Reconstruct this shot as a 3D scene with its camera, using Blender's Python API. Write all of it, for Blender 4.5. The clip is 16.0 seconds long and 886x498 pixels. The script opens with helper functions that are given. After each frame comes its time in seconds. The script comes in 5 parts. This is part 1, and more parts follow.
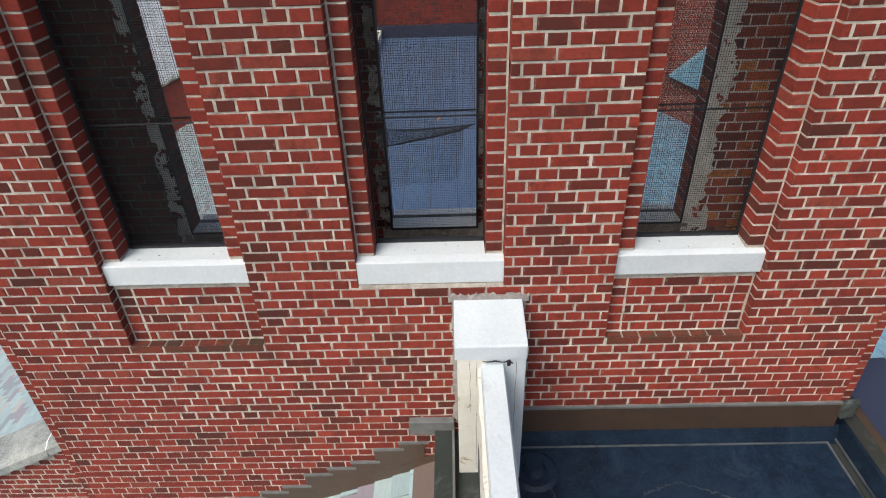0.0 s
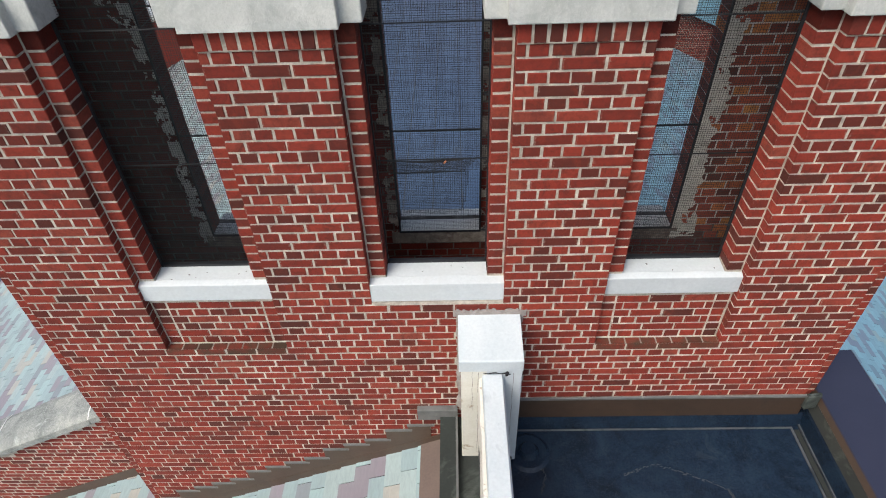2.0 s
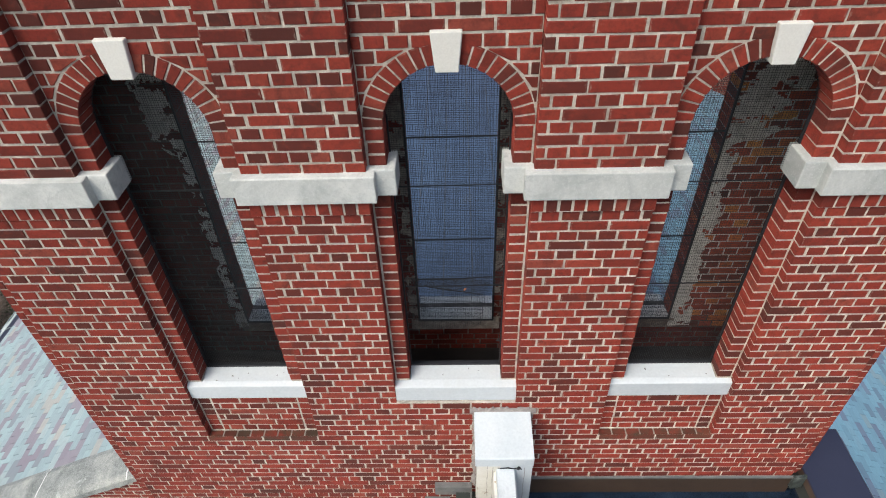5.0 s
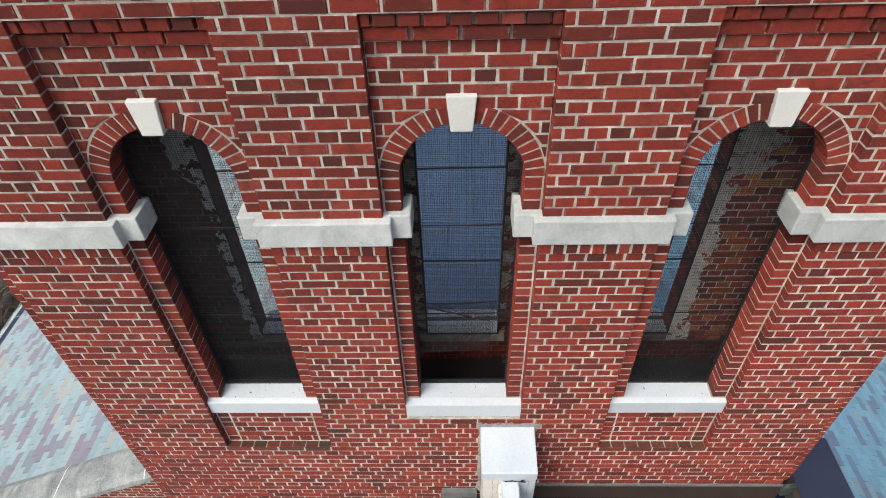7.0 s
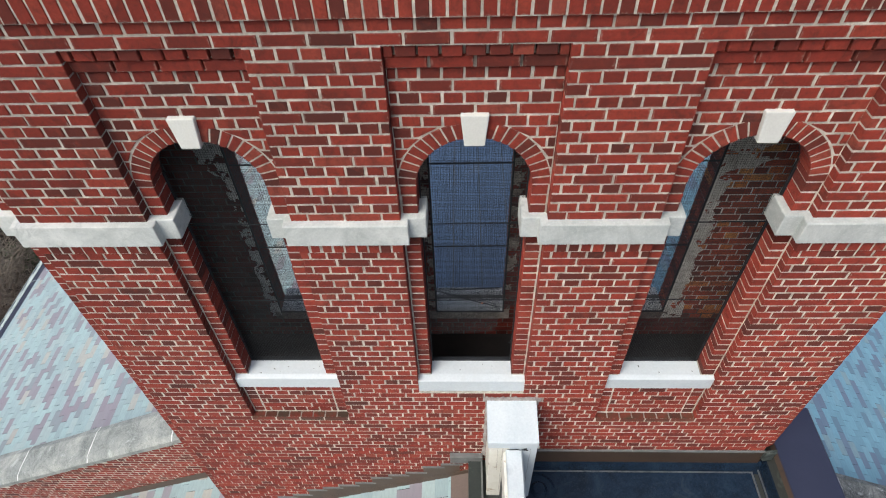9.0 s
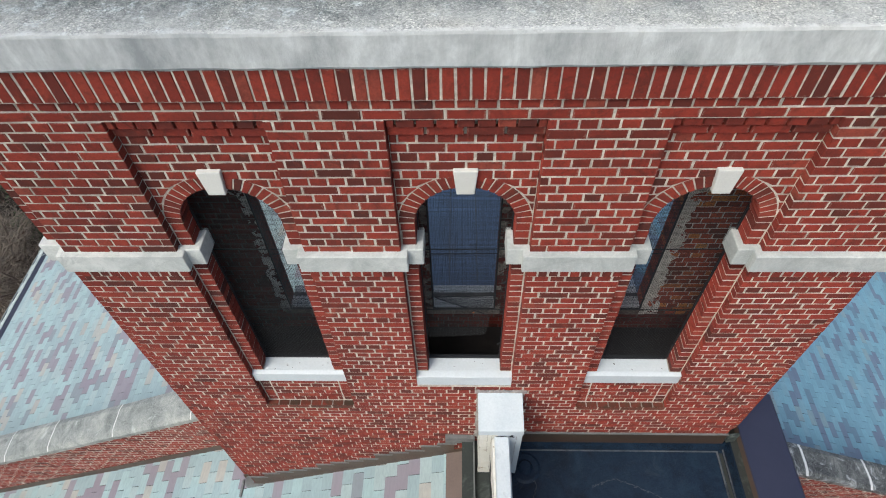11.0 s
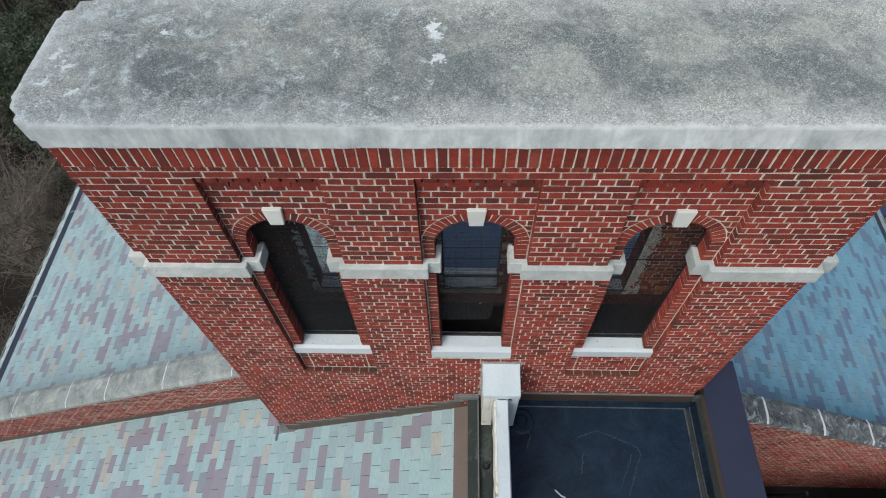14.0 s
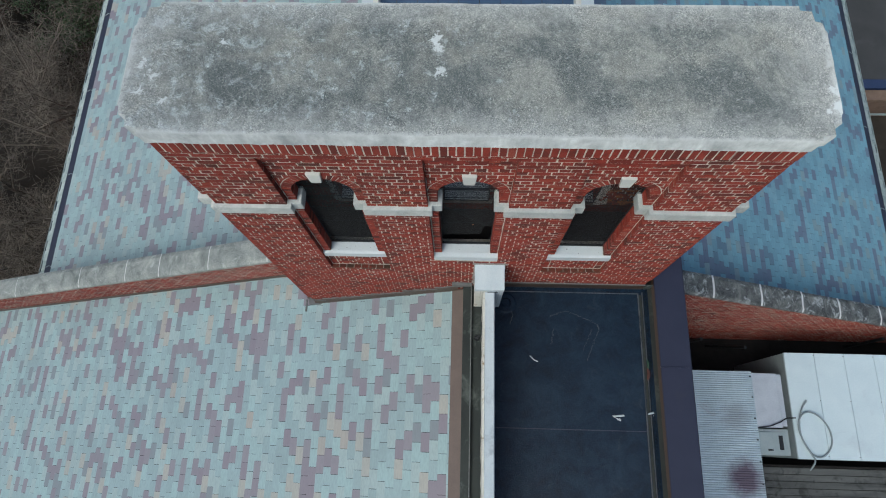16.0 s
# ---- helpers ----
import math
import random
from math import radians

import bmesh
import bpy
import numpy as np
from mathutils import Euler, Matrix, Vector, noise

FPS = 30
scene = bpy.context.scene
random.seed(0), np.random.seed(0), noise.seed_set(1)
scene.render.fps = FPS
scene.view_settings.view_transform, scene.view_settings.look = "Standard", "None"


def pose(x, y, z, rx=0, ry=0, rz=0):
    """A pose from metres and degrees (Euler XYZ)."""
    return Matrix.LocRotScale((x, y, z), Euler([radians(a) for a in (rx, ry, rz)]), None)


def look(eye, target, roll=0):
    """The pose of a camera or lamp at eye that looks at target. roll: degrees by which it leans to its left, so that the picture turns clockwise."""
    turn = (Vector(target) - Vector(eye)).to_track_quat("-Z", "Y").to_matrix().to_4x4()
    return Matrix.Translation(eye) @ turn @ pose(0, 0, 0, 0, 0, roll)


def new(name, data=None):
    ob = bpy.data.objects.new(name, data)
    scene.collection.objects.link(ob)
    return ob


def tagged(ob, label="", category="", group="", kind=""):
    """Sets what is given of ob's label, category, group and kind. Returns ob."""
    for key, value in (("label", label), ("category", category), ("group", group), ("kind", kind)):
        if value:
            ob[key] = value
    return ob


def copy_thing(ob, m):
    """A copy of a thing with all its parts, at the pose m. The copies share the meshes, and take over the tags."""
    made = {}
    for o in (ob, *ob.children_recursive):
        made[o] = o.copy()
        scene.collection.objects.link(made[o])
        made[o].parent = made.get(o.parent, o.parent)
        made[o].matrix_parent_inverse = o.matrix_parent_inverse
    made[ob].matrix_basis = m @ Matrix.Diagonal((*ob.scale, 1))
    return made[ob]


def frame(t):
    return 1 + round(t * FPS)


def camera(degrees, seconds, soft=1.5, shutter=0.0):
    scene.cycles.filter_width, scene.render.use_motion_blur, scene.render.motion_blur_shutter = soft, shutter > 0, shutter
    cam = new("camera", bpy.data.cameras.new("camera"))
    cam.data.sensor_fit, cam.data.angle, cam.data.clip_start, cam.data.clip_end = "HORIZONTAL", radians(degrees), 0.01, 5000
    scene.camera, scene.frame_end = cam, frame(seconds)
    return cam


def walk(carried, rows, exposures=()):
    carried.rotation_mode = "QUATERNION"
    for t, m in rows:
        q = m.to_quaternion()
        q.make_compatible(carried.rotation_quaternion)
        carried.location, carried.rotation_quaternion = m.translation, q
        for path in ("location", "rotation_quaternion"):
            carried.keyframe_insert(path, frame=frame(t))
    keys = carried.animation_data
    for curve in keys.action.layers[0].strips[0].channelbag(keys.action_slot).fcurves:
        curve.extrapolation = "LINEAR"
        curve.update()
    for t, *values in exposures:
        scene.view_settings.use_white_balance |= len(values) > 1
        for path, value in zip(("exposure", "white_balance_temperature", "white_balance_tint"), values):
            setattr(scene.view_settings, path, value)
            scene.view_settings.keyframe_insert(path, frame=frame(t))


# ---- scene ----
cam = camera(72.7, 16.0, soft=1.05, shutter=0.15)
PATH = [
    (0, (0.135, -2.655, 6.545), (0.098, -0.986, 5.444), -2.0),
    (0.5, (0.159, -2.549, 6.859), (0.116, -1.037, 5.551), -2.1),
    (1, (0.163, -2.537, 6.991), (0.117, -1.024, 5.682), -2.2),
    (1.5, (0.14, -2.525, 7.092), (0.097, -1.017, 5.778), -2.1),
    (2, (0.13, -2.544, 7.193), (0.082, -1.034, 5.883), -2.2),
    (2.5, (0.11, -2.606, 7.343), (0.06, -1.096, 6.033), -2.2),
    (3, (0.101, -2.652, 7.502), (0.048, -1.141, 6.193), -2.2),
    (3.5, (0.104, -2.652, 7.631), (0.05, -1.139, 6.324), -2.2),
    (4, (0.112, -2.589, 7.748), (0.056, -1.079, 6.439), -2.2),
    (4.5, (0.094, -2.493, 7.866), (0.038, -0.981, 6.558), -2.2),
    (5, (0.052, -2.392, 7.978), (-0.008, -0.878, 6.672), -2.3),
    (5.2, (0.028, -2.358, 8.026), (-0.031, -0.842, 6.723), -2.3),
    (7.3, (-0.01, -2.296, 8.337), (-0.069, -0.866, 6.94), -2.1),
    (7.5, (-0.014, -2.302, 8.337), (-0.073, -0.912, 6.9), -2.2),
    (8, (-0.024, -2.333, 8.315), (-0.085, -0.979, 6.844), -2.2),
    (8.5, (-0.037, -2.342, 8.39), (-0.1, -0.985, 6.922), -2.2),
    (9, (-0.056, -2.332, 8.687), (-0.122, -0.973, 7.222), -2.3),
    (9.2, (-0.06, -2.324, 8.863), (-0.126, -0.963, 7.399), -2.3),
    (11.3, (-0.015, -2.307, 9.304), (-0.076, -1.084, 7.722), -2.2),
    (11.5, (-0.012, -2.31, 9.283), (-0.075, -1.112, 7.683), -2.3),
    (12, (-0.002, -2.329, 9.261), (-0.065, -1.242, 7.583), -2.6),
    (12.5, (-0.012, -2.355, 9.353), (-0.074, -1.282, 7.666), -2.6),
    (13, (-0.046, -2.384, 9.608), (-0.108, -1.31, 7.922), -2.5),
    (13.5, (-0.071, -2.385, 9.945), (-0.135, -1.31, 8.26), -2.5),
    (14, (-0.091, -2.368, 10.329), (-0.156, -1.291, 8.644), -2.5),
    (14.5, (-0.091, -2.308, 10.721), (-0.155, -1.239, 9.031), -2.5),
    (15, (-0.073, -2.231, 11.111), (-0.137, -1.285, 9.349), -2.8),
    (15.5, (-0.059, -2.204, 11.499), (-0.119, -1.6, 9.593), -4.3),
    (16, (-0.063, -2.193, 11.918), (-0.122, -1.585, 10.013), -4.2),
]
EXPOSURE = [(0.0, 0.59, 6400, 7), (9.0, 0.54, 6250, 6), (12.0, 0.34, 6120, 4), (13.5, 0.2, 6020, 2.5), (14.5, 0.0, 5960, 1.5), (16.0, -0.17, 5850, 0)]
walk(cam, [(t, look(eye, target, roll)) for t, eye, target, roll in PATH], EXPOSURE)

# ---- light ----
world = bpy.data.worlds.new("overcast_sky")
scene.world = world
world.use_nodes = True
wn = world.node_tree.nodes
sky = wn.new("ShaderNodeTexSky")
sky.sky_type = "NISHITA"
sky.sun_disc = False
sky.sun_elevation = radians(53)
sky.sun_rotation = radians(218)
sky.air_density, sky.dust_density, sky.ozone_density = 1.0, 5.0, 1.0
wn["Background"].inputs["Strength"].default_value = 0.125
world.node_tree.links.new(sky.outputs["Color"], wn["Background"].inputs["Color"])

sun = new("sun", bpy.data.lights.new("sun", "SUN"))
sun.data.energy, sun.data.angle, sun.data.color = 1.25, radians(36), (1.0, 0.975, 0.945)
sun.matrix_world = look((-4.4, -5.6, 9.6), (0, 0, 0))


# ---- materials ----
def nodes_of(name):
    m = bpy.data.materials.new(name)
    m.use_nodes = True
    t = m.node_tree
    return m, t.nodes, t.links, t.nodes["Principled BSDF"]


def ramp(n, stops, kind="LINEAR"):
    r = n.new("ShaderNodeValToRGB")
    e = r.color_ramp.elements
    r.color_ramp.interpolation = kind
    while len(e) < len(stops):
        e.new(0.5)
    for el, (p, c) in zip(e, stops):
        el.position = p
        el.color = (*c, 1) if len(c) == 3 else c
    return r


def tex(n, l, scale, detail=4, rough=0.55, dist=0.0, stretch=(1, 1, 1)):
    g = n.new("ShaderNodeNewGeometry")
    mp = n.new("ShaderNodeMapping")
    mp.inputs["Scale"].default_value = stretch
    l.new(g.outputs["Position"], mp.inputs["Vector"])
    x = n.new("ShaderNodeTexNoise")
    x.inputs["Scale"].default_value, x.inputs["Detail"].default_value = scale, detail
    x.inputs["Roughness"].default_value, x.inputs["Distortion"].default_value = rough, dist
    l.new(mp.outputs["Vector"], x.inputs["Vector"])
    return x.outputs["Fac"]


def mix(n, l, fac, a, b, mode="MIX"):
    x = n.new("ShaderNodeMix")
    x.data_type, x.blend_type = "RGBA", mode
    for sock, v in ((x.inputs[0], fac), (x.inputs[6], a), (x.inputs[7], b)):
        if isinstance(v, (int, float)):
            sock.default_value = v
        elif isinstance(v, tuple):
            sock.default_value = (*v, 1)
        else:
            l.new(v, sock)
    return x.outputs[2]


def mask(n, l, fac, lo, hi):
    r = ramp(n, [(lo, (0, 0, 0)), (hi, (1, 1, 1))])
    l.new(fac, r.inputs["Fac"])
    return r.outputs["Color"]


def bump(n, l, b, height, strength=0.4, dist=0.004):
    x = n.new("ShaderNodeBump")
    x.inputs["Strength"].default_value, x.inputs["Distance"].default_value = strength, dist
    l.new(height, x.inputs["Height"])
    l.new(x.outputs["Normal"], b.inputs["Normal"])


def plain(name, col, col2, scale=6, rough=0.6, metal=0.0, fine=90, bmp=0.25, stain=None, stain_lo=0.55, stain_hi=0.7, stretch=(1, 1, 1), spec=0.5):
    """A surface of two tones with fine grain, and stains of a third colour where given."""
    m, n, l, b = nodes_of(name)
    a = tex(n, l, scale, 5, 0.6, 0.3, stretch)
    r = ramp(n, [(0.3, col), (0.7, col2)])
    l.new(a, r.inputs["Fac"])
    f = tex(n, l, fine, 3)
    c = mix(n, l, 0.25, r.outputs["Color"], mix(n, l, f, tuple(v * 0.55 for v in col), tuple(min(v * 1.4, 0.9) for v in col2)))
    if stain:
        s = mask(n, l, tex(n, l, scale * 0.6, 6, 0.7, 0.6), stain_lo, stain_hi)
        c = mix(n, l, s, c, stain)
    l.new(c, b.inputs["Base Color"])
    b.inputs["Roughness"].default_value, b.inputs["Metallic"].default_value = rough, metal
    b.inputs["Specular IOR Level"].default_value = spec
    bump(n, l, b, f, bmp)
    return m


def by_piece(n, island):
    """A random number for each piece: of its object, or of its part of a joined mesh."""
    if island:
        return n.new("ShaderNodeNewGeometry").outputs["Random Per Island"]
    return n.new("ShaderNodeObjectInfo").outputs["Random"]


def brick_material(name, island, dark=1.0, ochre=False, moss=False):
    m, n, l, b = nodes_of(name)
    stops = [(0.0, (0.085, 0.03, 0.024)), (0.06, (0.12, 0.031, 0.024)), (0.2, (0.17, 0.034, 0.025)), (0.36, (0.225, 0.037, 0.026)),
             (0.55, (0.245, 0.039, 0.027)), (0.76, (0.285, 0.045, 0.03)), (0.9, (0.31, 0.053, 0.034)), (1.0, (0.28, 0.068, 0.046))]
    if ochre:
        stops = [(0.0, (0.07, 0.035, 0.03)), (0.25, (0.17, 0.045, 0.035)), (0.55, (0.26, 0.058, 0.04)), (0.8, (0.36, 0.085, 0.045)), (0.88, (0.46, 0.17, 0.055)), (1.0, (0.52, 0.25, 0.08))]
    r = ramp(n, stops)
    l.new(by_piece(n, island), r.inputs["Fac"])
    grain = tex(n, l, 95, 4, 0.65)
    pores = tex(n, l, 260, 2, 0.6)
    # fire marks and soot inside the single brick, long stains down the wall
    burn = mask(n, l, tex(n, l, 8, 6, 0.7, 0.8), 0.5, 0.68)
    c = mix(n, l, mix(n, l, burn, (0, 0, 0), (0.68, 0.68, 0.68)), r.outputs["Color"], (0.095, 0.026, 0.02))
    pale = mask(n, l, tex(n, l, 14, 4, 0.6, 0.5), 0.55, 0.75)
    c = mix(n, l, mix(n, l, pale, (0, 0, 0), (0.35, 0.35, 0.35)), c, (0.39, 0.07, 0.036))
    c = mix(n, l, mix(n, l, mask(n, l, grain, 0.45, 0.7), (0, 0, 0), (0.35, 0.35, 0.35)), c, (0.11, 0.028, 0.02))
    soot = mask(n, l, tex(n, l, 1.6, 5, 0.65, 0.5, (1, 1, 0.55)), 0.54, 0.76)
    c = mix(n, l, mix(n, l, soot, (0, 0, 0), (0.4, 0.4, 0.4)), c, (0.06, 0.02, 0.016))
    smear = mask(n, l, tex(n, l, 26, 6, 0.75, 0.7), 0.64, 0.76)
    c = mix(n, l, mix(n, l, smear, (0, 0, 0), (0.16, 0.16, 0.16)), c, (0.48, 0.4, 0.34))
    blotch = mask(n, l, tex(n, l, 34, 5, 0.7, 0.6), 0.5, 0.66)
    c = mix(n, l, mix(n, l, blotch, (0, 0, 0), (0.4, 0.4, 0.4)), c, (0.1, 0.03, 0.024))
    if not island:
        co = n.new("ShaderNodeTexCoord")
        sep = n.new("ShaderNodeSeparateXYZ")
        l.new(co.outputs["Generated"], sep.inputs["Vector"])
        far = None
        for axis in ("X", "Z"):
            d = n.new("ShaderNodeMath")
            d.operation = "SUBTRACT"
            l.new(sep.outputs[axis], d.inputs[0])
            d.inputs[1].default_value = 0.5
            a = n.new("ShaderNodeMath")
            a.operation = "ABSOLUTE"
            l.new(d.outputs[0], a.inputs[0])
            if far is None:
                far = a.outputs[0]
            else:
                x = n.new("ShaderNodeMath")
                x.operation = "MAXIMUM"
                l.new(far, x.inputs[0])
                l.new(a.outputs[0], x.inputs[1])
                far = x.outputs[0]
        # the ends and soffits of a brick carry no smear of their own
        turn = n.new("ShaderNodeSeparateXYZ")
        l.new(n.new("ShaderNodeNewGeometry").outputs["True Normal"], turn.inputs["Vector"])
        flat = n.new("ShaderNodeMath")
        flat.operation = "ABSOLUTE"
        l.new(turn.outputs["Y"], flat.inputs[0])
        x = n.new("ShaderNodeMath")
        x.operation = "MULTIPLY"
        l.new(far, x.inputs[0])
        l.new(flat.outputs[0], x.inputs[1])
        far = x.outputs[0]
        rag = n.new("ShaderNodeMath")
        rag.operation = "MULTIPLY_ADD"
        l.new(tex(n, l, 55, 6, 0.75, 0.5), rag.inputs[0])
        rag.inputs[1].default_value = 0.34
        l.new(far, rag.inputs[2])
        lip = mask(n, l, rag.outputs[0], 0.625, 0.69)
        c = mix(n, l, mix(n, l, lip, (0, 0, 0), (0.6, 0.6, 0.6)), c, (0.42, 0.35, 0.29))
    if moss:
        c = mix(n, l, mix(n, l, mask(n, l, tex(n, l, 6, 6, 0.7, 0.5), 0.4, 0.62), (0.2, 0.2, 0.2), (0.8, 0.8, 0.8)), c, (0.07, 0.062, 0.04))
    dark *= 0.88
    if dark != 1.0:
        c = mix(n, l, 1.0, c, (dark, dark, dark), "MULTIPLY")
    l.new(c, b.inputs["Base Color"])
    b.inputs["Roughness"].default_value = 0.66
    b.inputs["Diffuse Roughness"].default_value = 0.8
    b.inputs["Specular IOR Level"].default_value = 0.14
    add = n.new("ShaderNodeMath")
    add.operation = "ADD"
    l.new(grain, add.inputs[0])
    l.new(pores, add.inputs[1])
    bump(n, l, b, add.outputs[0], 0.55, 0.003)
    return m


def mortar_material(name, tones, dirt, lo=0.5, hi=0.68):
    """Sandy mortar of three tones with dirt washed into it."""
    m, n, l, b = nodes_of(name)
    r = ramp(n, [(0.32, tones[0]), (0.5, tones[1]), (0.68, tones[2])])
    l.new(tex(n, l, 11, 6, 0.75, 0.5), r.inputs["Fac"])
    sand = tex(n, l, 330, 2, 0.6)
    c = mix(n, l, mix(n, l, mask(n, l, sand, 0.42, 0.62), (0.28, 0.28, 0.28), (0, 0, 0)), r.outputs["Color"], (0.2, 0.175, 0.15))
    wash = mask(n, l, tex(n, l, 3.3, 7, 0.75, 0.8), lo, hi)
    c = mix(n, l, mix(n, l, wash, (0, 0, 0), (0.7, 0.7, 0.7)), c, dirt)
    l.new(c, b.inputs["Base Color"])
    b.inputs["Roughness"].default_value = 0.92
    b.inputs["Diffuse Roughness"].default_value = 0.8
    b.inputs["Specular IOR Level"].default_value = 0.2
    bump(n, l, b, sand, 0.6, 0.003)
    return m


def mottled(name, tones, scale, speck_dark, speck_light, patch, patch_lo, patch_hi, rough=0.88):
    """Old stone: blotches of three tones, dark and light specks, and patches of lichen."""
    m, n, l, b = nodes_of(name)
    r = ramp(n, [(0.34, tones[0]), (0.5, tones[1]), (0.66, tones[2])])
    l.new(tex(n, l, scale, 8, 0.72, 0.5), r.inputs["Fac"])
    fine = tex(n, l, 70, 4, 0.75)
    c = mix(n, l, mix(n, l, mask(n, l, fine, 0.53, 0.62), (0, 0, 0), (0.45, 0.45, 0.45)), r.outputs["Color"], speck_light)
    c = mix(n, l, mix(n, l, mask(n, l, fine, 0.36, 0.46), (0.5, 0.5, 0.5), (0, 0, 0)), c, speck_dark)
    p = mask(n, l, tex(n, l, scale * 1.7, 9, 0.78, 0.9), patch_lo, patch_hi)
    c = mix(n, l, mix(n, l, p, (0, 0, 0), (0.75, 0.75, 0.75)), c, patch)
    l.new(c, b.inputs["Base Color"])
    b.inputs["Roughness"].default_value = rough
    b.inputs["Specular IOR Level"].default_value = 0.3
    bump(n, l, b, fine, 0.8, 0.006)
    return m


def slate_material(name, island, tint=(1.0, 1.0, 1.0)):
    m, n, l, b = nodes_of(name)
    r = ramp(n, [(0.0, (0.22, 0.2, 0.226)), (0.12, (0.235, 0.222, 0.245)), (0.21, (0.2, 0.235, 0.25)), (0.26, (0.26, 0.355, 0.36)), (0.42, (0.28, 0.385, 0.39)),
                 (0.62, (0.3, 0.425, 0.42)), (0.8, (0.32, 0.415, 0.405)), (0.94, (0.36, 0.365, 0.32)), (0.985, (0.34, 0.33, 0.29))], "CONSTANT")
    l.new(by_piece(n, island), r.inputs["Fac"])
    big = tex(n, l, 0.9, 4, 0.6, 0.5)
    grain = tex(n, l, 45, 5, 0.65, 0.2, (1, 0.25, 1))
    c = mix(n, l, mix(n, l, mask(n, l, big, 0.45, 0.75), (0, 0, 0), (0.35, 0.35, 0.35)), r.outputs["Color"], (0.21, 0.26, 0.26))
    c = mix(n, l, mix(n, l, mask(n, l, grain, 0.4, 0.75), (0, 0, 0), (0.3, 0.3, 0.3)), c, (0.13, 0.15, 0.16))
    chalk = mask(n, l, tex(n, l, 9, 6, 0.75, 0.9), 0.66, 0.76)
    c = mix(n, l, mix(n, l, chalk, (0, 0, 0), (0.3, 0.3, 0.3)), c, (0.5, 0.52, 0.5))
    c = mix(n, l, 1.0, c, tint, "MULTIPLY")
    l.new(c, b.inputs["Base Color"])
    b.inputs["Roughness"].default_value = 0.3
    bump(n, l, b, grain, 0.35, 0.003)
    return m


def concrete_material():
    m, n, l, b = nodes_of("weathered_concrete")
    big = tex(n, l, 1.9, 7, 0.7, 0.5)
    mid = tex(n, l, 8, 7, 0.75, 0.5)
    grit = tex(n, l, 85, 5, 0.85)
    fine = tex(n, l, 190, 3, 0.8)
    r = ramp(n, [(0.41, (0.13, 0.148, 0.15)), (0.5, (0.205, 0.22, 0.212)), (0.58, (0.33, 0.335, 0.31))])
    l.new(big, r.inputs["Fac"])
    c = mix(n, l, mix(n, l, mask(n, l, mid, 0.42, 0.56), (0.5, 0.5, 0.5), (0, 0, 0)), r.outputs["Color"], (0.13, 0.145, 0.145))
    c = mix(n, l, mix(n, l, mask(n, l, tex(n, l, 13, 8, 0.8, 0.3), 0.52, 0.63), (0, 0, 0), (0.5, 0.5, 0.5)), c, (0.4, 0.415, 0.41))
    # pale worn rim, ragged towards the middle
    g = n.new("ShaderNodeNewGeometry")
    s = n.new("ShaderNodeSeparateXYZ")
    l.new(g.outputs["Position"], s.inputs["Vector"])

    def calc(op, a, v):
        x = n.new("ShaderNodeMath")
        x.operation = op
        l.new(a, x.inputs[0])
        if isinstance(v, (int, float)):
            x.inputs[1].default_value = v
        else:
            l.new(v, x.inputs[1])
        return x.outputs[0]

    ex = calc("SUBTRACT", calc("ABSOLUTE", calc("SUBTRACT", s.outputs["X"], 0.016), 0.0), 2.736 - 0.62)
    ey = calc("SUBTRACT", calc("ABSOLUTE", calc("SUBTRACT", s.outputs["Y"], 0.5545), 0.0), 0.6 - 0.3)
    rim = calc("MAXIMUM", calc("MULTIPLY", ex, 1.6), calc("MULTIPLY", ey, 3.3))
    rag = calc("ADD", rim, calc("MULTIPLY", calc("SUBTRACT", tex(n, l, 7, 7, 0.75, 0.6), 0.5), 2.2))
    c = mix(n, l, mix(n, l, mask(n, l, rag, 0.1, 0.95), (0, 0, 0), (0.8, 0.8, 0.8)), c, (0.46, 0.47, 0.46))
    lich = calc("ADD", tex(n, l, 8.5, 9, 0.78, 0.3), calc("MULTIPLY", s.outputs["X"], -0.028))
    c = mix(n, l, mix(n, l, mask(n, l, lich, 0.575, 0.66), (0, 0, 0), (0.7, 0.7, 0.7)), c, (0.56, 0.61, 0.63))
    tan = mask(n, l, tex(n, l, 2.3, 5, 0.6, 0.4), 0.56, 0.72)
    c = mix(n, l, mix(n, l, tan, (0, 0, 0), (0.35, 0.35, 0.35)), c, (0.33, 0.315, 0.27))
    c = mix(n, l, mix(n, l, mask(n, l, grit, 0.54, 0.62), (0, 0, 0), (0.5, 0.5, 0.5)), c, (0.52, 0.52, 0.48))
    c = mix(n, l, mix(n, l, mask(n, l, grit, 0.38, 0.46), (0.5, 0.5, 0.5), (0, 0, 0)), c, (0.085, 0.092, 0.088))
    c = mix(n, l, mix(n, l, mask(n, l, fine, 0.56, 0.66), (0, 0, 0), (0.5, 0.5, 0.5)), c, (0.55, 0.55, 0.52))
    # loose aggregate, grain by grain, thicker in some patches
    vor = n.new("ShaderNodeTexVoronoi")
    vor.inputs["Scale"].default_value = 150
    l.new(g.outputs["Position"], vor.inputs["Vector"])
    cell = n.new("ShaderNodeSeparateColor")
    l.new(vor.outputs["Color"], cell.inputs["Color"])
    grain = ramp(n, [(0.0, (0.5, 0.5, 0.51)), (0.4, (0.88, 0.89, 0.9)), (0.8, (1.15, 1.14, 1.12)), (1.0, (1.8, 1.77, 1.7))])
    l.new(cell.outputs[0], grain.inputs["Fac"])
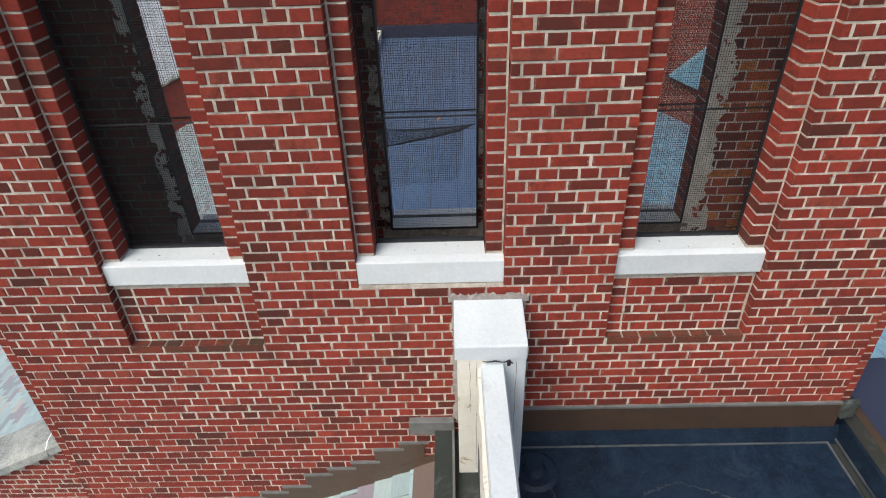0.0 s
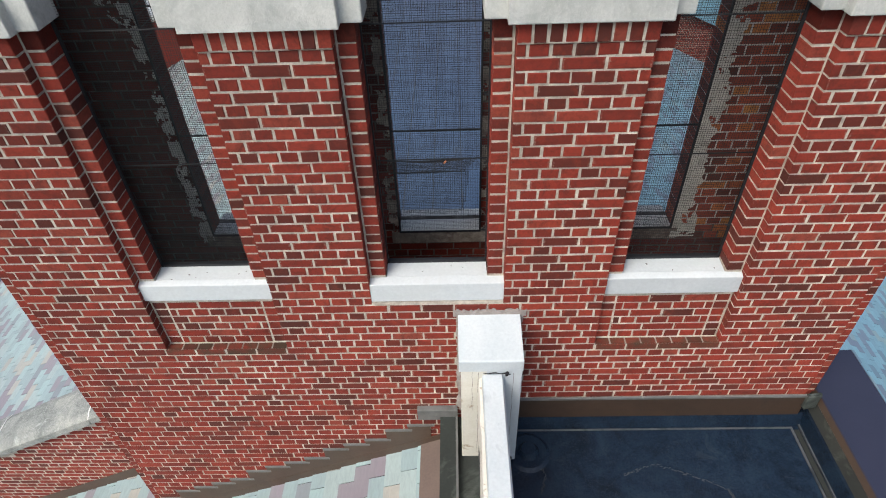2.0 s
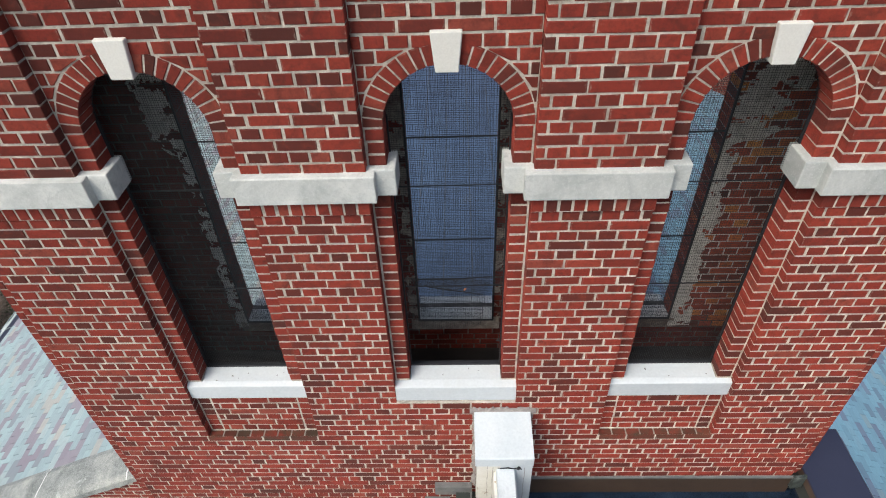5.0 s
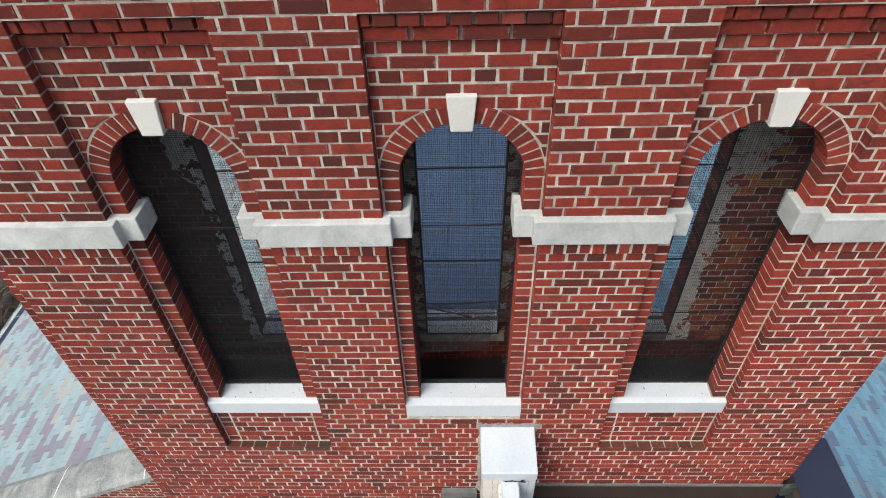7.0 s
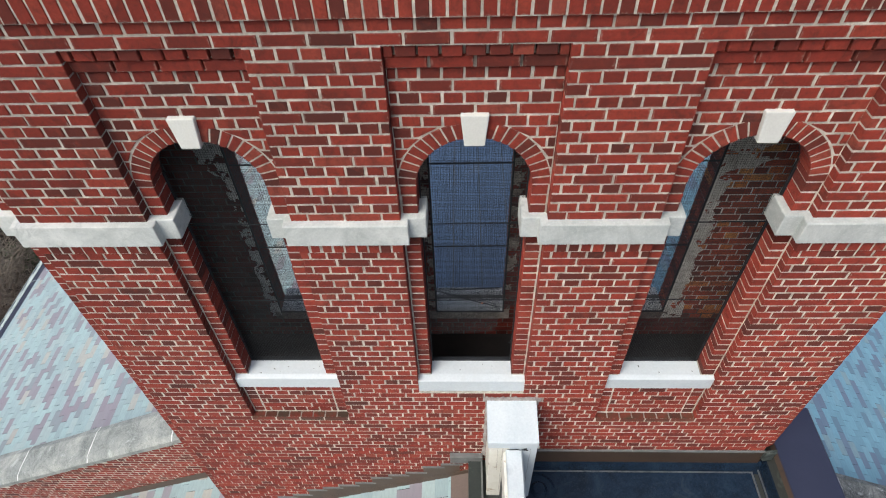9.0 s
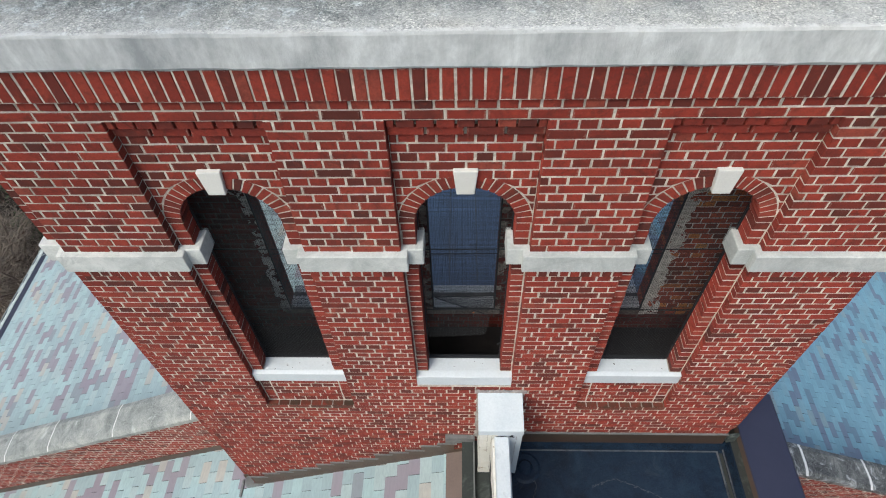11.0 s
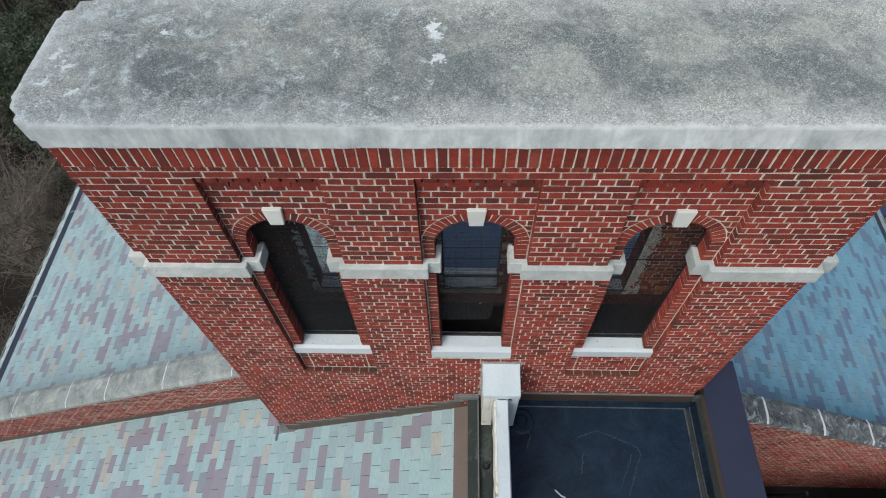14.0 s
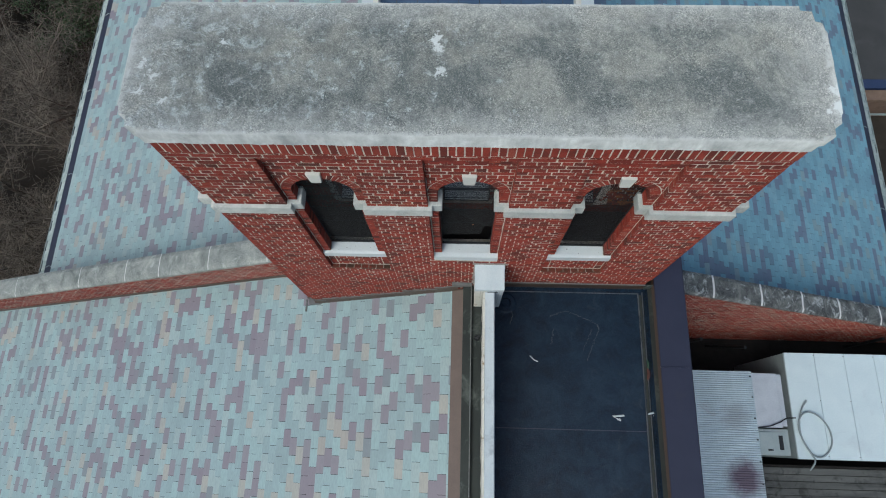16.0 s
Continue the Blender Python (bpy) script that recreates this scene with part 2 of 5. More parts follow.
    thick = mask(n, l, tex(n, l, 2.8, 7, 0.7, 0.4), 0.4, 0.6)
    c = mix(n, l, mix(n, l, thick, (0.3, 0.3, 0.3), (0.85, 0.85, 0.85)), c, mix(n, l, 1.0, c, grain.outputs["Color"], "MULTIPLY"))
    lip = calc("ADD", rim, calc("MULTIPLY", calc("SUBTRACT", tex(n, l, 11, 6, 0.75, 0.4), 0.5), 0.5))
    c = mix(n, l, mix(n, l, mask(n, l, lip, 0.86, 0.98), (0, 0, 0), (0.75, 0.75, 0.75)), c, (0.6, 0.62, 0.61))
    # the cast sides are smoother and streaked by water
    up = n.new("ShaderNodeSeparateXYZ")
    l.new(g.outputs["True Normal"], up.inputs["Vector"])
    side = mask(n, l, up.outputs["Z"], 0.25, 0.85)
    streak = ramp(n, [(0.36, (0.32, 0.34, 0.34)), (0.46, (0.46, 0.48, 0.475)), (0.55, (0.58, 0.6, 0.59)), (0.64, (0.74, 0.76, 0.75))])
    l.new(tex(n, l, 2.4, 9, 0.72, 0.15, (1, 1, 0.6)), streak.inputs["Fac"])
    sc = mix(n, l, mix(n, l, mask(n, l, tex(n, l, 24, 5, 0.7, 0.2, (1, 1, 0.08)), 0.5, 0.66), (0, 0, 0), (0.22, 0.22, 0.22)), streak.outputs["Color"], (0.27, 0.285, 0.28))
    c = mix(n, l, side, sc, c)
    # dried white splashes and one fresh white patch on the end
    wob = tex(n, l, 16, 7, 0.75, 0.4)
    for centre, size in (((-0.288, 0.815, 7.925), 0.05), ((-0.278, 0.73, 7.925), 0.045), ((-0.262, 0.505, 7.925), 0.045), ((-2.58, 0.3, 7.925), 0.035), ((-2.5, 0.47, 7.925), 0.04), ((-2.57, 0.56, 7.925), 0.03), ((-2.36, 0.23, 7.925), 0.025), ((-1.96, 0.76, 7.925), 0.02), ((2.75, 0.38, 7.9), 0.075), ((2.74, 0.24, 7.92), 0.06), ((2.66, 0.2, 7.925), 0.03)):
        d = n.new("ShaderNodeVectorMath")
        d.operation = "DISTANCE"
        l.new(g.outputs["Position"], d.inputs[0])
        d.inputs[1].default_value = centre
        near_ = calc("ADD", d.outputs["Value"], calc("MULTIPLY", calc("SUBTRACT", wob, 0.5), 0.34))
        c = mix(n, l, mix(n, l, mask(n, l, near_, size * 0.7, size * 1.05), (0.85, 0.85, 0.85), (0, 0, 0)), c, (0.7, 0.73, 0.73))
    l.new(c, b.inputs["Base Color"])
    b.inputs["Roughness"].default_value = 0.9
    b.inputs["Specular IOR Level"].default_value = 0.25
    b.inputs["Diffuse Roughness"].default_value = 1.0
    bump(n, l, b, grit, 0.8, 0.006)
    return m


BRICK = brick_material("red_brick", False)
BRICK_ALL = brick_material("red_brick_joined", True)
BRICK_DARK = brick_material("dark_jamb_brick", False, 0.42)
BRICK_MOSS = brick_material("damp_mossy_brick", False, 0.9, False, True)
# Two tones of one inner brick: darkened for shade, brightened where daylight falls.
BRICK_SHADED = brick_material("shaded_inner_brick", True, 0.6)
BRICK_OLD_LIT = brick_material("lit_old_inner_brick", True, 1.45, True)
SLATE = slate_material("mixed_slate", False, (1.16, 1.1, 1.12))
SLATE_ALL = slate_material("mixed_slate_joined", True, (1.16, 1.1, 1.12))
# Same slates tinted blue: skylight on the slope turned from the sun.
SLATE_SKYLIT = slate_material("skylit_slate", False, (0.72, 0.96, 1.18))
SLATE_SKYLIT_ALL = slate_material("skylit_slate_joined", True, (0.72, 0.96, 1.18))
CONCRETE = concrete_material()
MORTAR = mortar_material("mortar", ((0.295, 0.267, 0.226), (0.515, 0.476, 0.407), (0.75, 0.705, 0.612)), (0.24, 0.2, 0.165), 0.49, 0.68)
# Mortar darkened to put the belfry's inner shade into its colour.
SHADED_MORTAR = mortar_material("shaded_mortar", ((0.06, 0.054, 0.048), (0.11, 0.1, 0.09), (0.24, 0.225, 0.21)), (0.035, 0.028, 0.024), 0.46, 0.6)
LEDGE_MORTAR = mortar_material("dirty_ledge_mortar", ((0.14, 0.115, 0.1), (0.25, 0.22, 0.19), (0.42, 0.39, 0.35)), (0.1, 0.065, 0.055), 0.48, 0.62)
OLD_MORTAR = mortar_material("grey_mortar_smears", ((0.5, 0.485, 0.455), (0.64, 0.625, 0.59), (0.76, 0.74, 0.7)), (0.16, 0.12, 0.1), 0.56, 0.66)
SEALANT = mortar_material("grey_sealing_mortar", ((0.2, 0.175, 0.165), (0.3, 0.275, 0.26), (0.42, 0.4, 0.38)), (0.15, 0.12, 0.11), 0.48, 0.66)
LIMESTONE = mottled("pale_limestone", ((0.4, 0.42, 0.4), (0.52, 0.535, 0.51), (0.66, 0.665, 0.63)), 3.2, (0.44, 0.455, 0.43), (0.62, 0.63, 0.6), (0.36, 0.38, 0.365), 0.54, 0.68, 0.8)
KEYSTONE = plain("cream_limestone", (0.6, 0.585, 0.53), (0.68, 0.665, 0.61), 2.5, 0.8, 0, 120, 0.2, (0.55, 0.54, 0.5), 0.6, 0.75)
SILL = plain("white_painted_sill", (0.53, 0.57, 0.59), (0.61, 0.64, 0.655), 3, 0.5, 0, 60, 0.15, (0.56, 0.58, 0.58), 0.55, 0.8)
WHITE = plain("white_paint", (0.52, 0.57, 0.6), (0.6, 0.64, 0.66), 4, 0.45, 0, 50, 0.15, (0.48, 0.49, 0.5), 0.6, 0.74)
CREAM = plain("peeling_cream_paint", (0.62, 0.59, 0.5), (0.71, 0.69, 0.62), 9, 0.75, 0, 70, 0.6, (0.33, 0.25, 0.16), 0.58, 0.64)
MEMBRANE = mottled("black_roof_membrane", ((0.006, 0.012, 0.023), (0.01, 0.021, 0.04), (0.018, 0.034, 0.058)), 3.5, (0.006, 0.01, 0.016), (0.026, 0.037, 0.052), (0.04, 0.053, 0.068), 0.57, 0.72, 0.27)
# Black membrane with the blue of reflected sky painted into its base colour.
MEMBRANE_SKY = plain("sky_tinted_membrane", (0.05, 0.085, 0.15), (0.085, 0.135, 0.22), 2, 0.35, 0, 40, 0.1, (0.1, 0.12, 0.15), 0.6, 0.8, (1, 0.15, 1))
NAVY = plain("dark_blue_metal", (0.023, 0.026, 0.048), (0.032, 0.034, 0.06), 2, 0.34, 0.0, 120, 0.05, (0.04, 0.04, 0.055), 0.6, 0.8)
BROWN = plain("brown_flashing_metal", (0.06, 0.038, 0.026), (0.092, 0.06, 0.041), 5, 0.55, 0.0, 60, 0.15, (0.05, 0.035, 0.028), 0.55, 0.75)
APRON = plain("dark_brown_apron_metal", (0.042, 0.026, 0.017), (0.066, 0.042, 0.028), 5, 0.5, 0.0, 60, 0.15, (0.03, 0.022, 0.018), 0.55, 0.75)
SCUFF = plain("faint_grey_scuffs", (0.025, 0.032, 0.042), (0.055, 0.06, 0.068), 6, 0.5)
RUST = plain("red_brown_flashing", (0.12, 0.088, 0.075), (0.17, 0.125, 0.105), 3, 0.6, 0.0, 60, 0.15)
LEAD = plain("grey_lead_flashing", (0.1, 0.1, 0.098), (0.2, 0.205, 0.2), 8, 0.6, 0.1, 90, 0.3, (0.3, 0.31, 0.3), 0.58, 0.7)
COPPER = plain("green_grey_copper", (0.011, 0.015, 0.013), (0.034, 0.042, 0.038), 4, 0.65, 0.0, 80, 0.3, (0.11, 0.125, 0.11), 0.54, 0.7, (1, 0.35, 1))
COPING = mottled("weathered_coping_stone", ((0.15, 0.165, 0.155), (0.26, 0.275, 0.26), (0.38, 0.385, 0.355)), 3.4, (0.09, 0.1, 0.095), (0.46, 0.46, 0.43), (0.5, 0.52, 0.5), 0.56, 0.66)
BEAMPAINT = plain("peeling_white_paint", (0.5, 0.56, 0.595), (0.61, 0.645, 0.665), 5, 0.55, 0, 60, 0.3, (0.4, 0.44, 0.47), 0.56, 0.68, (1, 0.5, 1))
COPING_DARK = mottled("dark_coping_stone", ((0.03, 0.032, 0.034), (0.095, 0.1, 0.1), (0.24, 0.24, 0.225)), 3, (0.02, 0.022, 0.023), (0.42, 0.43, 0.42), (0.46, 0.48, 0.48), 0.535, 0.6)
PUTTY = plain("white_joint_sealant", (0.62, 0.62, 0.6), (0.75, 0.75, 0.73), 9, 0.7)
# Near-black base colour: roof gaps, and painted shade of interiors and the yard.
DARK = plain("dark_gaps_and_shade", (0.012, 0.01, 0.01), (0.025, 0.02, 0.018), 5, 0.9)
WIRE = plain("dark_wire", (0.012, 0.013, 0.016), (0.025, 0.026, 0.03), 20, 0.6, 0.2)
SCREEN = plain("weathered_screen_wire", (0.018, 0.018, 0.02), (0.038, 0.037, 0.038), 20, 0.55, 0.3)
GALV = plain("galvanised_sheet", (0.5, 0.53, 0.58), (0.66, 0.69, 0.73), 3, 0.42, 0.3, 40, 0.1, (0.3, 0.24, 0.28), 0.64, 0.8)


def stained_sheet():
    """The galvanised sheet with one large rusty stain and a grey damp patch."""
    m = plain("stained_galvanised_sheet", (0.41, 0.49, 0.55), (0.55, 0.63, 0.69), 3, 0.45, 0.2, 40, 0.1, (0.36, 0.36, 0.4), 0.6, 0.8)
    n, l = m.node_tree.nodes, m.node_tree.links
    b = n["Principled BSDF"]
    c = b.inputs["Base Color"].links[0].from_socket
    wob = tex(n, l, 5, 5, 0.7)
    for centre, size, col, depth in (((5.68, -2.75, -1.0), 0.5, (0.13, 0.085, 0.12), 0.92), ((5.6, -1.55, -1.0), 0.42, (0.3, 0.31, 0.35), 0.6)):
        g = n.new("ShaderNodeNewGeometry")
        d = n.new("ShaderNodeVectorMath")
        d.operation = "DISTANCE"
        l.new(g.outputs["Position"], d.inputs[0])
        d.inputs[1].default_value = centre
        a = n.new("ShaderNodeMath")
        a.operation = "MULTIPLY_ADD"
        l.new(wob, a.inputs[0])
        a.inputs[1].default_value = 0.4
        l.new(d.outputs["Value"], a.inputs[2])
        s = mask(n, l, a.outputs[0], size * 0.75, size * 1.35)
        c = mix(n, l, mix(n, l, s, (depth, depth, depth), (0, 0, 0)), c, col)
    l.new(c, b.inputs["Base Color"])
    return m


SHEET = stained_sheet()
PANEL = plain("white_panel", (0.56, 0.67, 0.71), (0.64, 0.74, 0.77), 2, 0.4, 0, 40, 0.05, (0.5, 0.56, 0.6), 0.58, 0.8)
GREYBOX = plain("grey_green_metal", (0.27, 0.32, 0.33), (0.36, 0.41, 0.42), 4, 0.5)
DECK = plain("weathered_planks", (0.05, 0.052, 0.052), (0.12, 0.122, 0.12), 6, 0.85, 0, 60, 0.5, (0.035, 0.035, 0.035), 0.52, 0.66, (0.12, 1, 1))
ASPHALT = plain("asphalt", (0.04, 0.041, 0.043), (0.065, 0.065, 0.066), 1, 0.9, 0, 90, 0.4, (0.1, 0.1, 0.1), 0.62, 0.8)
YELLOW = plain("yellow_road_paint", (0.5, 0.36, 0.03), (0.6, 0.45, 0.06), 5, 0.7)
EARTH = plain("leaf_litter", (0.014, 0.011, 0.008), (0.036, 0.028, 0.02), 1.2, 0.95, 0, 14, 1.0, (0.05, 0.038, 0.028), 0.52, 0.7)
BARK = plain("bare_twigs", (0.065, 0.053, 0.042), (0.2, 0.17, 0.135), 3, 0.9)
LEAF = plain("evergreen_leaves", (0.02, 0.035, 0.014), (0.05, 0.08, 0.03), 4, 0.7)
RUSSET = plain("dry_russet_leaves", (0.05, 0.032, 0.024), (0.1, 0.065, 0.05), 4, 0.8)
GLASS = plain("dark_window_glass", (0.02, 0.025, 0.03), (0.03, 0.035, 0.04), 2, 0.08)
GUTTER = plain("grey_gutter_metal", (0.2, 0.24, 0.24), (0.33, 0.38, 0.37), 3, 0.5, 0.2, 60, 0.1, (0.5, 0.53, 0.52), 0.55, 0.7)
SEAM = plain("dull_seam_edge", (0.05, 0.055, 0.065), (0.11, 0.115, 0.12), 6, 0.5, 0, 30, 0.3, (0.025, 0.03, 0.035), 0.5, 0.6)
EAVE = mottled("pale_eave_slate", ((0.26, 0.32, 0.31), (0.38, 0.44, 0.42), (0.5, 0.55, 0.53)), 4, (0.14, 0.17, 0.17), (0.55, 0.58, 0.56), (0.6, 0.62, 0.6), 0.6, 0.7)
MOSS = plain("green_black_worn_metal", (0.012, 0.014, 0.013), (0.032, 0.036, 0.03), 7, 0.7, 0, 60, 0.4, (0.055, 0.06, 0.05), 0.56, 0.66, (1, 0.3, 1))
LEAFDARK = plain("dark_dry_leaf", (0.03, 0.022, 0.018), (0.06, 0.04, 0.03), 9, 0.8)
HOSE = plain("grey_hose", (0.2, 0.24, 0.25), (0.28, 0.32, 0.33), 9, 0.5)


# ---- building helpers ----
def mesh(name, verts, faces, mat, parent=None, label=""):
    d = bpy.data.meshes.new(name)
    d.from_pydata(verts, [], faces)
    d.materials.append(mat)
    ob = new(name, d)
    if parent:
        ob.parent = parent
    return tagged(ob, label)


def part(name, bm, mat, parent=None, label=""):
    bmesh.ops.recalc_face_normals(bm, faces=bm.faces)
    d = bpy.data.meshes.new(name)
    bm.to_mesh(d)
    bm.free()
    d.materials.append(mat)
    ob = new(name, d)
    if parent:
        ob.parent = parent
    return tagged(ob, label)


def thing(name, label, category, kind="", group="", at=None):
    ob = new(name)
    ob.empty_display_size = 0.1
    if at is not None:
        ob.matrix_basis = at
    return tagged(ob, label, category, group, kind)


def box(x0, x1, y0, y1, z0, z1, bevel=0.0, bm=None, seg=1):
    own = bmesh.new()
    bmesh.ops.create_cube(own, size=1, matrix=Matrix.Translation(((x0 + x1) / 2, (y0 + y1) / 2, (z0 + z1) / 2)) @ Matrix.Diagonal((x1 - x0, y1 - y0, z1 - z0, 1)))
    if bevel:
        bmesh.ops.bevel(own, geom=own.edges[:], offset=bevel, segments=seg, affect="EDGES", profile=0.5)
    if bm is None:
        return own
    d = bpy.data.meshes.new("tmp")
    own.to_mesh(d)
    own.free()
    bm.from_mesh(d)
    bpy.data.meshes.remove(d)
    return bm


def prism(profile, axis, a, b, bevel=0.0):
    """A solid with the outline profile (pairs), drawn out along axis from a to b."""
    bm = bmesh.new()
    put = {"x": lambda p, s: (s, p[0], p[1]), "y": lambda p, s: (p[0], s, p[1]), "z": lambda p, s: (p[0], p[1], s)}[axis]
    lo = [bm.verts.new(put(p, a)) for p in profile]
    hi = [bm.verts.new(put(p, b)) for p in profile]
    k = len(profile)
    bm.faces.new(lo)
    bm.faces.new(hi[::-1])
    for i in range(k):
        bm.faces.new((lo[i], hi[i], hi[(i + 1) % k], lo[(i + 1) % k]))
    bmesh.ops.recalc_face_normals(bm, faces=bm.faces)
    if bevel:
        bmesh.ops.bevel(bm, geom=bm.edges[:], offset=bevel, segments=1, affect="EDGES")
    return bm


def tube(points, r, sides=8, bm=None):
    """A round tube along points."""
    bm = bm or bmesh.new()
    rings = []
    for i, p in enumerate(points):
        p = Vector(p)
        d = (Vector(points[min(i + 1, len(points) - 1)]) - Vector(points[max(i - 1, 0)])).normalized()
        s = d.cross(Vector((0, 0, 1)) if abs(d.z) < 0.9 else Vector((1, 0, 0))).normalized()
        u = s.cross(d)
        rr = r if isinstance(r, (int, float)) else r[i]
        rings.append([bm.verts.new(p + (s * math.cos(6.28318 * k / sides) + u * math.sin(6.28318 * k / sides)) * rr) for k in range(sides)])
    for a, b in zip(rings, rings[1:]):
        for k in range(sides):
            bm.faces.new((a[k], a[(k + 1) % sides], b[(k + 1) % sides], b[k]))
    bm.faces.new(rings[0][::-1])
    bm.faces.new(rings[-1])
    return bm


def smooth(points, k=5):
    """More points along a smooth line through the points."""
    p = [Vector(q) for q in points]
    out = []
    for i in range(len(p) - 1):
        a, b, c, d = p[max(i - 1, 0)], p[i], p[i + 1], p[min(i + 2, len(p) - 1)]
        for j in range(k):
            t = j / k
            out.append(0.5 * (2 * b + (c - a) * t + (2 * a - 5 * b + 4 * c - d) * t * t + (3 * b - a - 3 * c + d) * t ** 3))
    return out + [p[-1]]


# ---- brickwork ----
COURSE, STRETCH, JOINT = 0.0645, 0.2017, 0.0093
BRICK_QUADS = [(0, 1, 2, 3), (4, 5, 1, 0), (5, 6, 2, 1), (6, 7, 3, 2), (7, 4, 0, 3), (8, 9, 5, 4), (9, 10, 6, 5), (10, 11, 7, 6), (11, 8, 4, 7)]


def brick_verts(b0, b1, t0, t1, z0, z1, depth, ch=0.0035):
    """A brick with its face in the plane y = 0, worn at the edges, running back to y = depth: bottom from b0 to b1, top from t0 to t1."""
    return [(b0 + ch, 0, z0 + ch), (b1 - ch, 0, z0 + ch), (t1 - ch, 0, z1 - ch), (t0 + ch, 0, z1 - ch),
            (b0, ch, z0), (b1, ch, z0), (t1, ch, z1), (t0, ch, z1),
            (b0, depth, z0), (b1, depth, z0), (t1, depth, z1), (t0, depth, z1)]


brick_meshes = {}
rng = random.Random(7)


def chipped(vs):
    """Brick corners knocked a little out of true."""
    u = lambda a: rng.uniform(-a, a)
    return [(x + u(0.0016), y + abs(u(0.0012)), z + u(0.0014)) if i < 4 else ((x + u(0.0012), y + abs(u(0.001)), z + u(0.001)) if i < 8 else (x, y, z)) for i, (x, y, z) in enumerate(vs)]


def lay(parent, bricks, at=None, mat=BRICK, depth=0.1):
    """Lays each brick (u0, u1, z0, z1[, top u0, top u1]) as a part of its own on the face at."""
    for q in bricks:
        u0, u1, z0, z1 = q[:4]
        t0, t1 = q[4:6] if len(q) > 4 else (u0, u1)
        w, h = (u1 - u0) / 2, (z1 - z0) / 2
        cu, cz = (u0 + u1) / 2, (z0 + z1) / 2
        key = (round(w, 4), round(h, 4), round(t0 - cu, 3), round(t1 - cu, 3), depth, mat.name, rng.randrange(5))
        if key not in brick_meshes:
            d = bpy.data.meshes.new("brick")
            d.from_pydata(chipped(brick_verts(-w, w, t0 - cu, t1 - cu, -h, h, depth)), [], BRICK_QUADS)
            d.materials.append(mat)
            brick_meshes[key] = d
        ob = new("brick", brick_meshes[key])
        ob.parent = parent
        m = pose(cu + rng.uniform(-1, 1) * 0.0014, rng.uniform(-0.002, 0.0015), cz + rng.uniform(-1, 1) * 0.001, rng.uniform(-0.5, 0.5), rng.uniform(-0.5, 0.5), rng.uniform(-0.3, 0.3)) @ Matrix.Diagonal((1 - 0.0032 * rng.random() / max(w, 0.02), 1, 1 - 0.0022 * rng.random() / max(h, 0.02), 1))
        ob.matrix_basis = (at @ m) if at else m


def joined(name, faces, mat, parent, label="", depth=0.1):
    """All bricks of the given (face pose, list of bricks) as one mesh."""
    vs, fs = [], []
    for at, bricks in faces:
        for q in bricks:
            u0, u1, z0, z1 = q[:4]
            t0, t1 = q[4:6] if len(q) > 4 else (u0, u1)
            k = len(vs)
            o = Vector((rng.uniform(-1, 1) * 0.0012, rng.uniform(-0.0015, 0.0015), rng.uniform(-1, 1) * 0.0008))
            vs += [at @ (Vector(v) + o) for v in chipped(brick_verts(u0, u1, t0, t1, z0, z1, depth))]
            fs += [tuple(i + k for i in f) for f in BRICK_QUADS]
    ob = mesh(name, vs, fs, mat, parent, label)
    return tagged(ob, kind="stuff")


def bond(u0, u1, z0, count, first=0, origin=0.0):
    """English bond: rows of headers and of stretchers by turns, cut to u0..u1, from z0 up."""
    out = []
    for c in range(count):
        row = c + first
        header = row % 2 == 0
        step = STRETCH / 2 if header else STRETCH
        off = origin + (STRETCH / 4 if header else (STRETCH / 2 if row % 4 == 1 else 0.0))
        za, zb = z0 + c * COURSE + JOINT / 2, z0 + (c + 1) * COURSE - JOINT / 2
        cuts = [u0]
        k = math.ceil((u0 - off + 0.03) / step)
        while off + k * step < u1 - 0.03:
            cuts.append(off + k * step)
            k += 1
        cuts.append(u1)
        for i, (a, b) in enumerate(zip(cuts, cuts[1:])):
            out.append((a + (JOINT / 2 if i else 0), b - (JOINT / 2 if i < len(cuts) - 2 else 0), za, zb))
    return out


def clip_below(bricks, line):
    """Cuts a set of bricks off along the line z = line(u): what lies wholly below falls away."""
    return [q for q in bricks if q[3] > line((q[0] + q[1]) / 2)]


# ---- the tower: levels and window axes ----
X0, X1 = -2.515, 2.56
SX0, SX1, STEP = -2.66, 2.695, 0.09
Z_PANEL, Z_SILL, Z_SILLTOP, Z_ROWLOCK, Z_BAND, Z_BANDTOP = 4.15, 4.537, 4.731, 6.1495, 6.25, 6.406
Z_ROW, Z_SPRING, Z_RECESS, Z_CROWN, Z_SLAB, Z_TOP = 6.39, 6.6035, 7.422, 7.549, 7.733, 7.925
AXES = (-1.395, 0.003, 1.405)
HALF, OPEN, RECESS = 0.397, 0.3, 0.055
PIERS = ((X0, AXES[0] - HALF), (AXES[0] + HALF, AXES[1] - HALF), (AXES[1] + HALF, AXES[2] - HALF), (AXES[2] + HALF, X1))
IN, SIDE = 0.0046, 0.0058
BACK_IN, BACK_OUT, BACK_HALF, BACK_SILL = 0.93, 1.10, 0.3, 4.37


def roof_left(x):
    return 3.02 + 0.478 * x


def roof_right(x):
    return 2.2 - 0.478 * x


FACE = Matrix.Identity(4)
FACE_IN = pose(0, RECESS, 0)


